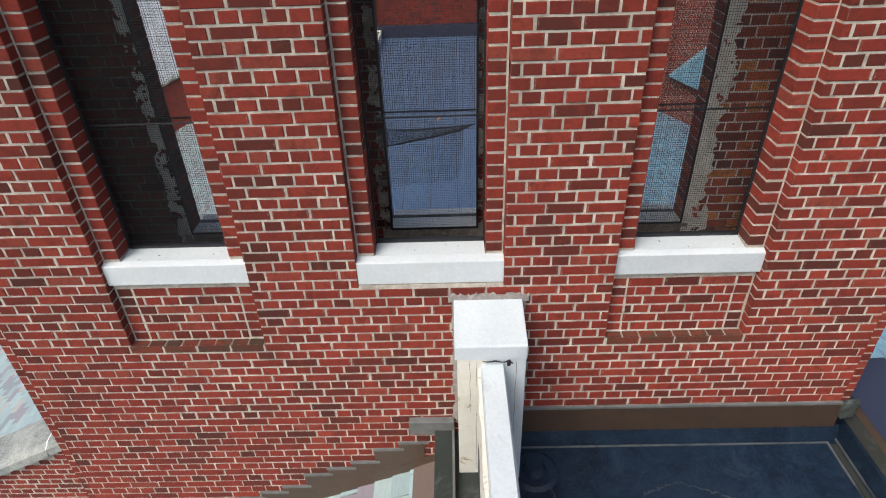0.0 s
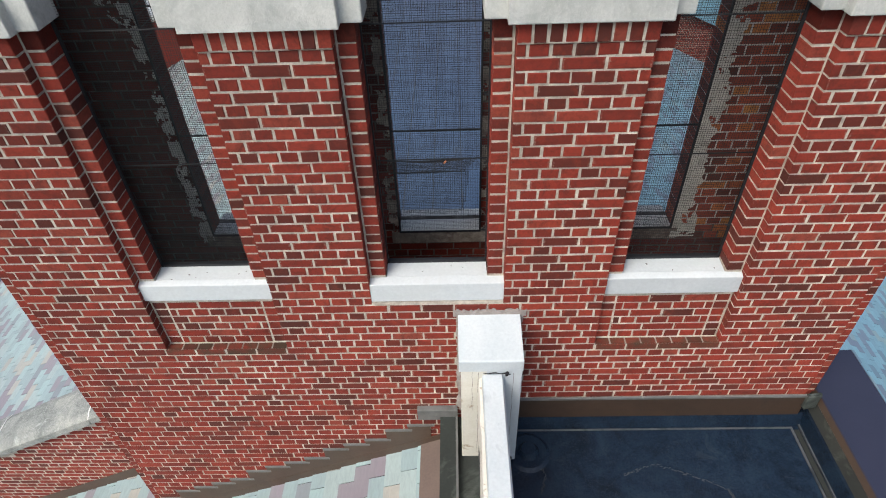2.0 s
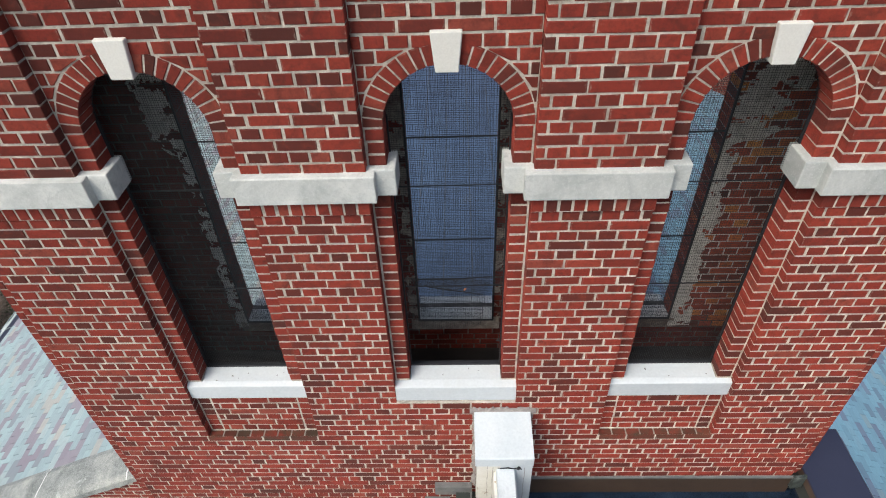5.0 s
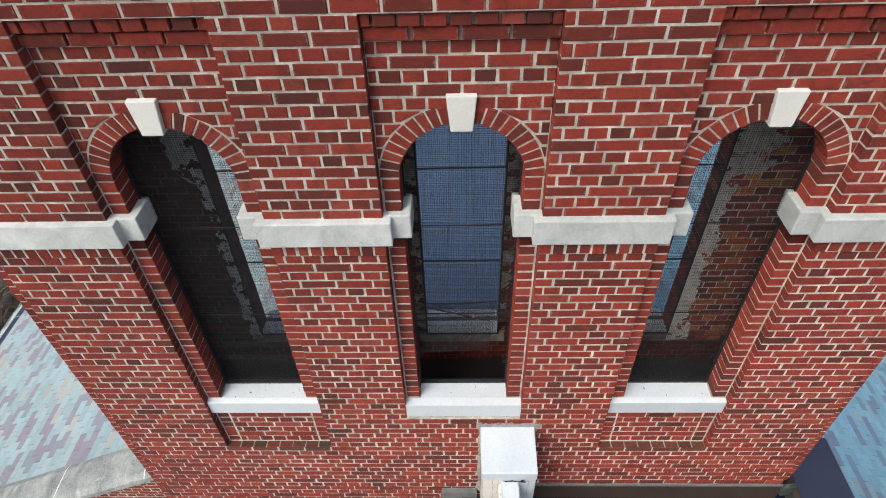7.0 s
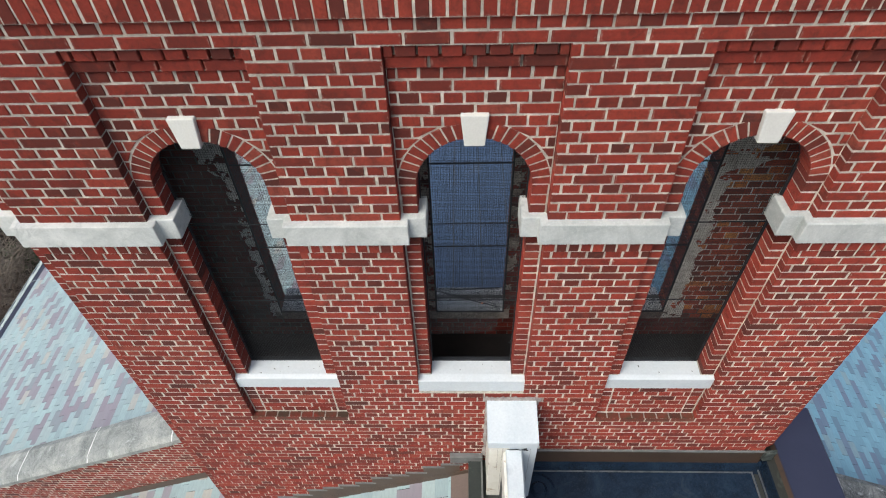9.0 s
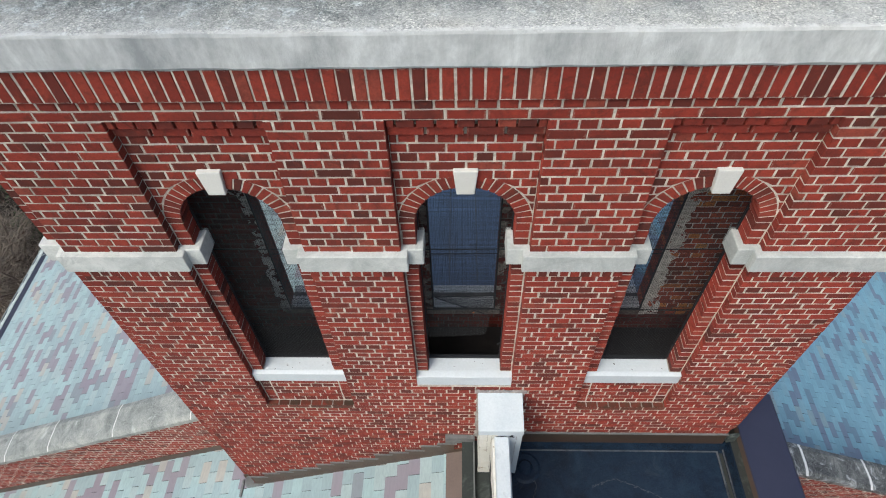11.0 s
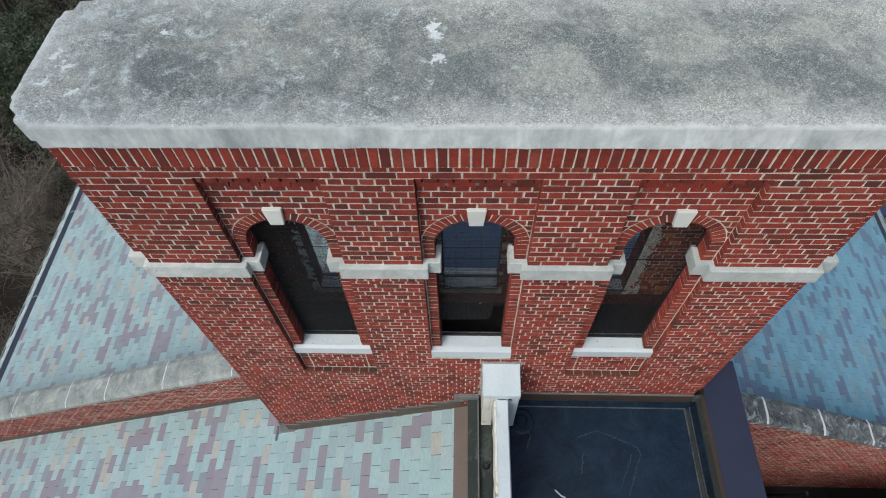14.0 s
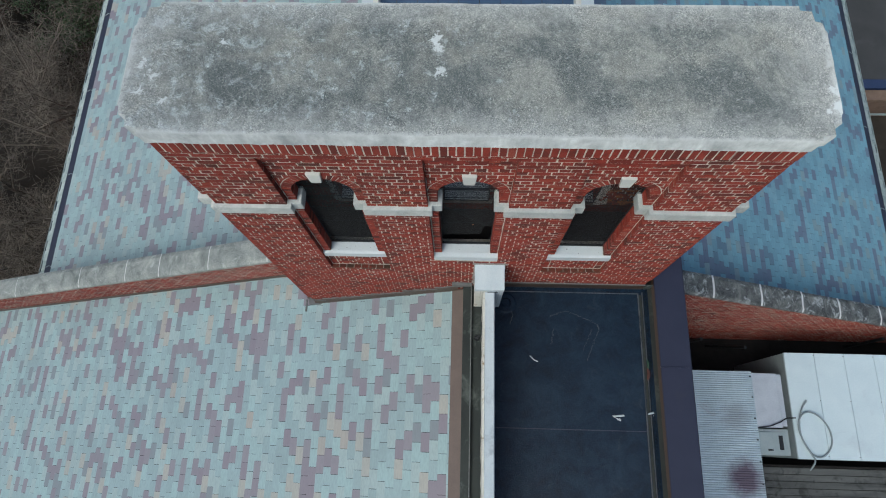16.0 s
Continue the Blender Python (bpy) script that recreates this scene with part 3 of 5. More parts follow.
def arch_solid(c, half, spring, top, wide, y0, y1, steps=24):
    """The solid above the spring of an arched opening, as a strip of blocks between arch and top."""
    bm = bmesh.new()
    a = [(c - half * math.cos(math.pi * k / steps), spring + half * math.sin(math.pi * k / steps)) for k in range(steps + 1)]
    low = [(c - wide, spring)] + a + [(c + wide, spring)]
    cols = []
    for x, z in low:
        cols.append([bm.verts.new(p) for p in ((x, y0, z), (x, y1, z), (x, y1, top), (x, y0, top))])
    for p, q in zip(cols, cols[1:]):
        for i in range(4):
            j = (i + 1) % 4
            bm.faces.new((p[i], q[i], q[j], p[j]))
    bm.faces.new(cols[0])
    bm.faces.new(cols[-1][::-1])
    return bm


# lower wall under the windows
base = tagged(part("wall_front", box(X0 + SIDE, X1 - SIDE, IN, 0.3, 0.4, Z_PANEL - 0.009), MORTAR), "red brick tower wall in English bond with pale joints", "brick wall", kind="structure")
mid_fill = part("wall_core", box(PIERS[1][1] - 0.014, PIERS[2][0] + 0.014, IN + 0.0008, 0.298, Z_PANEL - 0.0095, Z_SILL + 0.02), MORTAR, base)
low = bond(X0, X1, Z_PANEL - 40 * COURSE, 40, 0, AXES[1])


def foot_line(u):
    return roof_left(u) - 0.05 if u < 0.13 else 3.25


low = clip_below(low, foot_line)
near = [q for q in low if q[2] > 3.5 and -1.95 < q[0] < 1.9]
far_low = [q for q in low if not (q[2] > 3.5 and -1.95 < q[0] < 1.9)]
mid_bricks = bond(PIERS[1][0], PIERS[2][1], Z_PANEL, 6, 0, AXES[1])

# piers between and beside the windows
pier_obs, pier_bricks, rowlocks = [], [], []
for i, (a, b) in enumerate(PIERS):
    p = tagged(part("pier_%d" % (i + 1), box(a + SIDE, b - SIDE, IN, 0.3, Z_PANEL - 0.009, Z_RECESS), MORTAR), "projecting red brick pier beside an arched opening", "brick pier", kind="structure")
    pier_obs.append(p)
    rows = (bond(a, b, Z_PANEL, 31, 0, a) if i in (0, 3) else bond(a, b, Z_PANEL + 6 * COURSE, 25, 0, a)) + bond(a, b, Z_ROW, 16, 1, a)
    k = round((b - a) / 0.0672)
    w = (b - a) / k
    ups = [(a + w * j + (0.004 if j else 0), a + w * (j + 1) - (0.004 if j < k - 1 else 0), Z_ROWLOCK + 0.004, Z_BAND) for j in range(k)]
    pier_bricks.append(rows)
    rowlocks.append(ups)
    part("rowlock_bed", box(a + 0.004, b - 0.004, -0.0085, 0.004, Z_ROWLOCK + 0.004, Z_BAND - 0.001), MORTAR, p, "mortar between upright bricks")
    # the limestone band on the pier
    x0, x1 = a - 0.042, b + 0.042
    bm = box(x0, x1, -0.042, RECESS - 0.002, Z_BAND - 0.004, Z_BANDTOP, 0.006, None, 2)
    for v in bm.verts:
        if v.co.z > Z_BANDTOP - 0.02:
            v.co.z -= 0.006 * (1 if v.co.y < -0.03 else 0)
        v.co += Vector((rng.uniform(-1, 1), rng.uniform(-1, 1), rng.uniform(-1, 1))) * 0.0015
    part("impost_band", bm, LIMESTONE, p, "pale limestone impost band")

# walls round the windows
win_obs, win_bricks, dark_jambs = [], [], []
for i, c in enumerate(AXES):
    w = thing("window_%d" % (i + 1), "tall open arched belfry window with wire screen and white sill", "window", "structure", "belfry windows")
    win_obs.append(w)
    for s in (-1, 1):
        a, b = (c - HALF, c - OPEN - SIDE) if s < 0 else (c + OPEN + SIDE, c + HALF)
        part("jamb_core", box(a, b, RECESS + IN, 0.187, Z_SILL + 0.02, Z_SPRING), MORTAR, w)
        # Added near-black strip paints the shade seen behind the screen.
        part("reveal_shade", box(a, b + SIDE if s < 0 else b, 0.189, 0.206, Z_SILL + 0.02, Z_SPRING) if s < 0 else box(a - SIDE, b, 0.189, 0.206, Z_SILL + 0.02, Z_SPRING), DARK, w, "near-black strip painted as the shade behind the screen")
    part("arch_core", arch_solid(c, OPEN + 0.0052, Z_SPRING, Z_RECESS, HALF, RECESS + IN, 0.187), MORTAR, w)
    # The same painted shade, carried round the arch.
    part("reveal_shade", arch_solid(c, OPEN + 0.002, Z_SPRING, Z_RECESS, HALF, 0.189, 0.206), DARK, w, "near-black strip painted as the shade behind the screen")
    rows = []
    for s in (-1, 1):
        a, b = (c - HALF + 0.009, c - OPEN) if s < 0 else (c + OPEN, c + HALF - 0.009)
        for k in range(22):
            rows.append((a, b, Z_SILLTOP + k * COURSE + JOINT / 2, Z_SILLTOP + (k + 1) * COURSE - JOINT / 2))
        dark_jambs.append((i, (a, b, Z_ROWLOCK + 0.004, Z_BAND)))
        for k in range(3):
            h = (Z_SPRING - Z_ROW) / 3
            rows.append((a, b, Z_ROW + k * h + JOINT / 2, Z_ROW + (k + 1) * h - JOINT / 2))
    jamb = rows
    rows, corbels = [], ([], [])
    R = HALF + 0.008
    for k in range(13):
        z0, z1 = Z_ROW + (k + 3) * COURSE, Z_ROW + (k + 4) * COURSE
        hb = math.sqrt(max(R * R - (z0 - Z_SPRING) ** 2, 0))
        ht = math.sqrt(max(R * R - (z1 - Z_SPRING) ** 2, 0))
        if ht < 0.02:
            (corbels[12 - k] if k > 10 else rows).extend(bond(c - HALF, c + HALF, z0, 1, k, c))
            continue
        for s in (-1, 1):
            if HALF - ht < 0.012:
                continue
            a, b = (c - HALF + 0.004, c - ht) if s < 0 else (c + ht, c + HALF - 0.004)
            for u0, u1, za, zb in bond(a, b, z0, 1, k, c):
                if s < 0:
                    rows.append((u0, max(min(u1, c - hb), u0 + 0.008), za, zb, u0, u1))
                else:
                    rows.append((min(max(u0, c + hb), u1 - 0.008), u1, za, zb, u0, u1))
    win_bricks.append((jamb, rows, corbels))
    # keystone
    bm = prism([(c - 0.05, 6.876), (c + 0.05, 6.876), (c + 0.068, 7.052), (c - 0.068, 7.052)], "y", RECESS - 0.028, 0.22, 0.004)
    part("keystone", bm, KEYSTONE, w, "pale tapered limestone keystone")
    # impost blocks in the reveals
    for s in (-1, 1):
        a, b = (c - HALF + 0.002, c - OPEN + 0.042) if s < 0 else (c + OPEN - 0.042, c + HALF - 0.002)
        part("impost_block", box(a, b, RECESS - 0.042, 0.2, Z_BAND + 0.002, Z_BANDTOP - 0.002, 0.007, None, 2), LIMESTONE, w, "pale limestone block")
    # sill with shoulders under the jambs
    dz, fy = (0.026, 0.022) if i != 1 else (0.012, 0.002)
    zs = Z_SILL + 0.016 + dz
    bm = prism([(0.004 + fy, zs), (RECESS + 0.01, zs), (RECESS + 0.01, Z_SILLTOP - 0.012), (0.004 + fy, Z_SILLTOP - 0.026)], "x", c - HALF - 0.003, c + HALF + 0.003, 0.003)
    own = prism([(RECESS + 0.009, zs), (0.19, zs), (0.19, Z_SILLTOP - 0.002), (RECESS + 0.009, Z_SILLTOP - 0.0125)], "x", c - OPEN + 0.001, c + OPEN - 0.001)
    d = bpy.data.meshes.new("tmp")
    own.to_mesh(d)
    own.free()
    bm.from_mesh(d)
    bpy.data.meshes.remove(d)
    part("window_sill", bm, SILL, w, "white painted stone sill")
    # specks of dead leaf on the sill
    for k in range((6, 3, 3)[i]):
        x, y, a = c + rng.uniform(-0.26, 0.26), rng.uniform(0.06, 0.15), rng.uniform(0, 6.28)
        q = 0.01 * rng.uniform(0.5, 1.2)
        zt = Z_SILLTOP - 0.012 + (y - RECESS - 0.01) * 0.08 + 0.003
        mesh("leaf_speck", [(x + q * math.cos(a), y + q * math.sin(a), zt), (x - q * 0.5 * math.sin(a), y + q * 0.5 * math.cos(a), zt + 0.003), (x - q * math.cos(a), y - q * math.sin(a), zt), (x + q * 0.5 * math.sin(a), y - q * 0.5 * math.cos(a), zt + 0.001)], [(0, 1, 2, 3)], LEAFDARK, w, "dark dead leaf speck")
    # recessed panel below the outer windows
    if i != 1:
        part("ledge_mortar", box(c - HALF + 0.002, c + HALF - 0.002, 0.004, RECESS + IN, Z_PANEL - 0.012, Z_PANEL - 0.0035), LEDGE_MORTAR, w, "mortar bed of the panel ledge")
        for k in range(8):
            u = c - HALF + (k + 0.5) * HALF / 4
            part("ledge_brick", box(u - 0.0445, u + 0.0445, 0.004, RECESS - 0.004, Z_PANEL - 0.01, Z_PANEL + 0.001, 0.002), BRICK_MOSS, w)
        part("ledge_mortar", box(c - HALF + 0.002, c + HALF - 0.002, RECESS - 0.004, RECESS + IN, Z_PANEL - 0.005, Z_PANEL + 0.004), MORTAR, w, "mortar fillet behind the ledge")
        part("panel_core", box(c - HALF, c + HALF, RECESS + IN, 0.3, Z_PANEL - 0.009, Z_SILL + 0.02), MORTAR, w)


def wire_mesh(c, half, z0, y, pitch, r, torn=None):
    """A square wire mesh that fills an arched opening, down to z0 or to the height torn(x) where given."""
    vs, fs = [], []

    def rod(p, q):
        k = len(vs)
        if abs(p[0] - q[0]) > abs(p[2] - q[2]):
            o = ((0, -r, -r), (0, r, -r), (0, r, r), (0, -r, r))
        else:
            o = ((-r, -r, 0), (r, -r, 0), (r, r, 0), (-r, r, 0))
        vs.extend([tuple(a + b for a, b in zip(e, d)) for e in (p, q) for d in o])
        fs.extend([(k, k + 1, k + 5, k + 4), (k + 1, k + 2, k + 6, k + 5), (k + 2, k + 3, k + 7, k + 6), (k + 3, k, k + 4, k + 7)])

    k = int(half / pitch)
    for j in range(-k, k + 1):
        x = j * pitch
        rod((c + x, y, torn(x) if torn else z0), (c + x + 0.003 * math.sin(j * 1.7), y, Z_SPRING + math.sqrt(max(half * half - x * x, 0))))
    z = z0 + pitch
    while z < Z_SPRING + half - 0.01:
        h = half if z < Z_SPRING else math.sqrt(half * half - (z - Z_SPRING) ** 2)
        if torn:
            h = max([x for x in (j * 0.004 for j in range(-75, 76)) if torn(x) < z and x < h], default=-h)
        if h > 0.02 - half:
            rod((c - min(half, max(h, half if z < Z_SPRING else h)), y, z), (c + h, y, z + 0.002 * math.sin(z * 37)))
        z += pitch
    return vs, fs


def torn_edge(x):
    """Lower edge of the torn screen in the middle window: ragged, and ripped away higher up at one side."""
    return (5.1 + 0.1 * x + 0.006 * math.sin(x * 90) if x < 0.17 else 5.1 + 0.1 * x + min((x - 0.17) * 9, 0.27)) + 0.004 * math.sin(x * 310)


for c, w in zip(AXES, win_obs):
    vs, fs = wire_mesh(c, OPEN + 0.004, Z_SILLTOP + 0.002, 0.178, 0.0118, 0.00065, torn_edge if abs(c) < 1 else None)
    mesh("wire_screen", vs, fs, SCREEN, w, "fine dark wire bird screen")
    bm = bmesh.new()
    for s in (-1, 1):
        box(c + s * (OPEN - 0.004) - 0.004, c + s * (OPEN - 0.004) + 0.004, 0.174, 0.186, Z_SILLTOP - 0.004, Z_SPRING, 0, bm)
    box(c - OPEN, c + OPEN, 0.174, 0.2, Z_SILLTOP - 0.006, Z_SILLTOP + 0.014, 0, bm)
    part("screen_frame", bm, WIRE, w, "dark screen edge strip")

# crown courses under the slab
crown = tagged(part("wall_crown", box(X0 + SIDE, X1 - SIDE, IN, 0.3, Z_RECESS, Z_SLAB), MORTAR), "red brick crown with upright header course under the slab", "brick wall", kind="structure")
k = 76
sw = (X1 - X0 + 0.04) / k
part("soldier_bed", box(X0 - 0.014, X1 + 0.014, -0.0165, 0.004, Z_CROWN + 0.004, Z_SLAB - 0.002), MORTAR, crown, "mortar between upright bricks")
soldiers = [(X0 - 0.02 + sw * j + 0.0036, X0 - 0.02 + sw * (j + 1) - 0.0036, Z_CROWN + 0.004, Z_SLAB) for j in range(k)]

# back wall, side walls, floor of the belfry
back = tagged(part("wall_back", box(X0 + 0.25, X1 - 0.25, BACK_IN + IN, BACK_OUT, 1.5, BACK_SILL), SHADED_MORTAR), "old red brick rear belfry wall with mortar smears", "brick wall", kind="structure")
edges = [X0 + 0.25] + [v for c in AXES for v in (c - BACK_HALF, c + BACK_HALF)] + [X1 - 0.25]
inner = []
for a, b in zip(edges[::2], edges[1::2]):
    part("wall_core", box(a + IN, b - IN, BACK_IN + IN, BACK_OUT - IN, BACK_SILL, Z_SPRING), OLD_MORTAR if a > 1.6 else SHADED_MORTAR, back)
    inner += bond(a, b, BACK_SILL, 35, 0, a)
for i, c in enumerate(AXES):
    part("arch_core", arch_solid(c, BACK_HALF + IN, Z_SPRING, Z_SLAB, 0.7, BACK_IN + IN, BACK_OUT - IN), OLD_MORTAR if i == 2 else SHADED_MORTAR, back)
inner += bond(X0 + 0.25, X1 - 0.25, BACK_SILL - 8 * COURSE, 8, 0, 0.0)
up = [q for q in bond(X0 + 0.3, X1 - 0.3, Z_SPRING, 16, 1, 0.0) if all(math.hypot(max(abs((q[0] + q[1]) / 2 - c) - (q[1] - q[0]) / 2, 0), q[2] - Z_SPRING) > BACK_HALF for c in AXES)]
# Bricks past the last rear opening take the lit tone, all others the shaded.
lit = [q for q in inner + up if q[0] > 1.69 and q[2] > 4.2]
joined("bricks", [(pose(0, BACK_IN, 0), [q for q in inner + up if not (q[0] > 1.69 and q[2] > 4.2)])], BRICK_SHADED, back, "old rough inner brickwork in a shaded tone", BACK_OUT - BACK_IN - 0.012)
joined("bricks", [(pose(0, BACK_IN, 0), lit)], BRICK_OLD_LIT, back, "rough red and ochre inner bricks, brightened as lit", BACK_OUT - BACK_IN - 0.012)
outer = pose(0, BACK_OUT, 0, 0, 0, 180)
joined("bricks", [(outer, [q for a, b in zip(edges[::2], edges[1::2]) for q in bond(-b, -a, BACK_SILL, 52, 0, -b)] + bond(-X1 + 0.25, -X0 - 0.25, 1.6, 42, 0, 0))], BRICK_ALL, back, "red brick outer face", 0.005)
for c, w in zip(AXES, win_obs):
    # ragged plaster along the rear reveals, stepping from course to course and open in places
    for s in (-1, 1):
        n, cols = 230, 18
        z0, z1 = BACK_SILL - 0.1, Z_SPRING + 0.62
        vs, fs = [], []
        steps = [rng.uniform(-0.014, 0.018) for _ in range(60)]
        for j in range(n + 1):
            z = z0 + (z1 - z0) * j / n
            over = max(z - Z_SPRING, 0.0)
            e = c + s * (math.sqrt(max(BACK_HALF ** 2 - over ** 2, 0.0)) + 0.002)
            ww = (0.115 if c > 1 else 0.085 if c < -1 else 0.06) + steps[int((z - z0) / COURSE) % 60] + 0.03 * noise.noise((z * 3.1, c * 7, s)) + 0.02 * noise.noise((z * 23, c * 5, s)) + rng.uniform(-0.003, 0.003)
            ww += (BACK_HALF - abs(e - c)) * 0.9 + 0.27 * min(max(z - 5.93, 0.0) / 0.14, 1.0) * (1 if c > 1 else 0.45)
            if c > 1 and z < BACK_SILL + 0.14:
                ww += 0.05
            for m in range(cols + 1):
                f = m / cols
                x = e + s * ww * f
                vs.append((x, BACK_IN - 0.004 - 0.007 * (1 - f ** 4) - 0.004 * noise.noise((x * 19, z * 19, c)), z))
            if j:
                for m in range(cols):
                    k = (cols + 1) * j + m
                    hole = noise.noise((vs[k][0] * 7, z * 12, c * 3 + s)) + 0.35 * noise.noise((vs[k][0] * 40, z * 40, c))
                    if hole < ((0.42 if z < 5.95 else 0.2) if c > 1 else 0.16 if c < -1 else 0.05):
                        fs.append((k - cols - 1, k - cols, k + 1, k))
        mesh("plaster_patch", vs, fs, OLD_MORTAR if abs(c) > 1 else LEDGE_MORTAR, w, "ragged grey plaster on the rear brickwork")
    part("cement_ledge", box(c - BACK_HALF - 0.06, c + BACK_HALF + 0.05, BACK_IN - 0.012, BACK_IN + 0.003, BACK_SILL - 0.115, BACK_SILL - 0.012, 0.003), LEDGE_MORTAR, w, "dirty cement band under the rear sill")
    part("rear_sill", prism([(BACK_IN - 0.006, BACK_SILL - 0.03), (BACK_OUT + 0.09, BACK_SILL - 0.06), (BACK_OUT + 0.09, BACK_SILL - 0.004), (BACK_IN - 0.006, BACK_SILL + 0.004)], "x", c - BACK_HALF, c + BACK_HALF, 0.003), KEYSTONE, w, "white rear sill")
    bm = box(c - BACK_HALF, c + BACK_HALF, BACK_IN - 0.018, BACK_IN - 0.01, BACK_SILL - 0.012, BACK_SILL + 0.002)
    for s in (-1, 1):
        box(c + s * (BACK_HALF - 0.005) - 0.006, c + s * (BACK_HALF - 0.005) + 0.006, BACK_IN - 0.02, BACK_IN - 0.008, BACK_SILL - 0.002, Z_SPRING, 0, bm)
    part("rear_screen_frame", bm, WIRE, w, "black rear screen frame")
    vs, fs = wire_mesh(c, BACK_HALF + 0.002, BACK_SILL + 0.012, BACK_IN - 0.016, 0.0125, 0.00065)
    mesh("rear_wire_screen", vs, fs, SCREEN, w, "dark wire bird screen at the rear")
    for z, y in ((6.045, BACK_IN - 0.006), (5.207, BACK_IN - 0.006), (6.18, 0.196), (5.45, 0.196)):
        hw = BACK_HALF if y > 0.5 else OPEN
        part("screen_rod", tube([(c - hw, y, z), (c + hw, y, z + 0.004)], 0.006 if y > 0.5 else 0.004, 6), WIRE, w, "thin dark rod")
    for z in (5.83, 4.98):
        s = 1 if c > -1 else -1
        part("screen_clip", tube([(c + s * (OPEN - 0.012), 0.17, z), (c + s * (OPEN - 0.03), 0.165, z + 0.008), (c + s * (OPEN - 0.012), 0.17, z + 0.02)], 0.006, 6), WIRE, w, "small dark clip")
# a torn flap of screen hanging in the middle window, and an orange scrap caught in front
flap = thing("torn_flap", "dark sagging torn flap behind the middle wire screen", "debris")
fold = lambda k: (-0.27 + 0.053 * k, 0.42, 5.3 + 0.0015 * k - 0.012 * math.sin(k * 0.32))
hang = lambda k: (-0.27 + 0.045 * k, 0.52 - 0.032 * k, 5.15 + 0.022 * k)
part("edge", tube([fold(k) for k in range(11)], [0.002 + 0.004 * math.sin(k * 0.3) for k in range(11)], 6), WIRE, flap)
part("edge", tube([hang(k) for k in range(11)], [0.002 + 0.003 * math.sin(k * 0.3) for k in range(11)], 6), WIRE, flap)
bm = bmesh.new()
for k in range(60):
    tube([hang(k / 6), fold(k / 6)], 0.0011, 4, bm)
for k in range(1, 9):
    tube([tuple(a + (b - a) * k / 9 for a, b in zip(hang(u), fold(u))) for u in range(11)], 0.0011, 4, bm)
part("folded_wire", bm, WIRE, flap, "folded dark wire")
tagged(part("orange_scrap", tube([(0.066, 0.171, 5.44), (0.072, 0.169, 5.45), (0.078, 0.171, 5.456)], [0.003, 0.005, 0.003], 6), plain("orange_plastic", (0.5, 0.14, 0.04), (0.6, 0.2, 0.06), 20, 0.5)), "tiny orange scrap caught in the wire screen", "debris")
for i, (x0, x1) in enumerate(((SX0 + IN, X0 + 0.25), (X1 - 0.25, SX1 - IN))):
    sd = tagged(part("wall_side_%d" % (i + 1), box(x0, x1, STEP + IN, BACK_OUT - STEP, 0.4, Z_SLAB), MORTAR), "narrow red brick end wall of the tower, set back from its front", "brick wall", kind="structure")
    m = pose(SX0, 0, 0, 0, 0, -90) if i == 0 else pose(SX1, 0, 0, 0, 0, 90)
    r = (STEP - BACK_OUT, -STEP) if i == 0 else (STEP, BACK_OUT - STEP)
    q = (SX0, X0 + 0.03) if i == 0 else (X1 - 0.03, SX1)
    zs = Z_PANEL - 56 * COURSE
    joined("bricks", [(m, bond(r[0], r[1], zs, 111, 0, 0)), (pose(0, STEP, 0), bond(q[0], q[1], zs, 111, 0, q[0]))], BRICK_ALL, sd, "red brick outer face", 0.005)
    e = (SX0 - 0.042, X0 - 0.02) if i == 0 else (X1 + 0.02, SX1 + 0.042)
    bm = box(e[0], e[1], STEP - 0.042, BACK_OUT - STEP, Z_BAND - 0.004, Z_BANDTOP, 0.006, None, 2)
    part("impost_band", bm, LIMESTONE, sd, "pale limestone band carried round the corner")
# Floor and ceiling near-black: the room's shade is put into their colour.
tagged(part("floor", box(X0 + 0.25, X1 - 0.25, 0.3, BACK_IN, 3.9, 4.0), DARK), "belfry floor behind the screens, coloured near-black as shade", "floor", kind="structure")
tagged(part("ceiling", box(X0 + 0.25, X1 - 0.25, 0.3, BACK_IN, Z_SLAB - 0.1, Z_SLAB - 0.002), DARK), "underside of the concrete slab, coloured near-black as shade", "ceiling", kind="structure")

# the concrete slab on top
corner = [(-0.18, 0.0), (-0.176, 0.046), (-0.086, 0.054), (-0.078, 0.148), (-0.024, 0.162), (-0.015, 0.228), (0.0, 0.24)]
sx0, sx1, sy0, sy1 = -2.72, 2.752, -0.046, 1.155
plan = []
for cx, cy, fx, fy, flip in ((sx1, sy0, 1, 1, False), (sx1, sy1, 1, -1, True), (sx0, sy1, -1, -1, False), (sx0, sy0, -1, 1, True)):
    pts = [(cx + fx * u, cy + fy * v) for u, v in corner]
    plan += pts[::-1] if flip else pts
dense = []
for p, q in zip(plan, plan[1:] + plan[:1]):
    d = math.dist(p, q)
    k = max(1, int(d / 0.09))
    for j in range(k):
        t = j / k
        jit = 0.0035
        dense.append((p[0] + (q[0] - p[0]) * t + rng.uniform(-jit, jit), p[1] + (q[1] - p[1]) * t + rng.uniform(-jit, jit)))
bm = bmesh.new()
levels = [(0.02, Z_SLAB), (0.004, Z_SLAB + 0.02), (0.0, Z_TOP - 0.016), (0.006, Z_TOP - 0.004), (0.015, Z_TOP)]
rings = []
mx, my = (sx0 + sx1) / 2, (sy0 + sy1) / 2
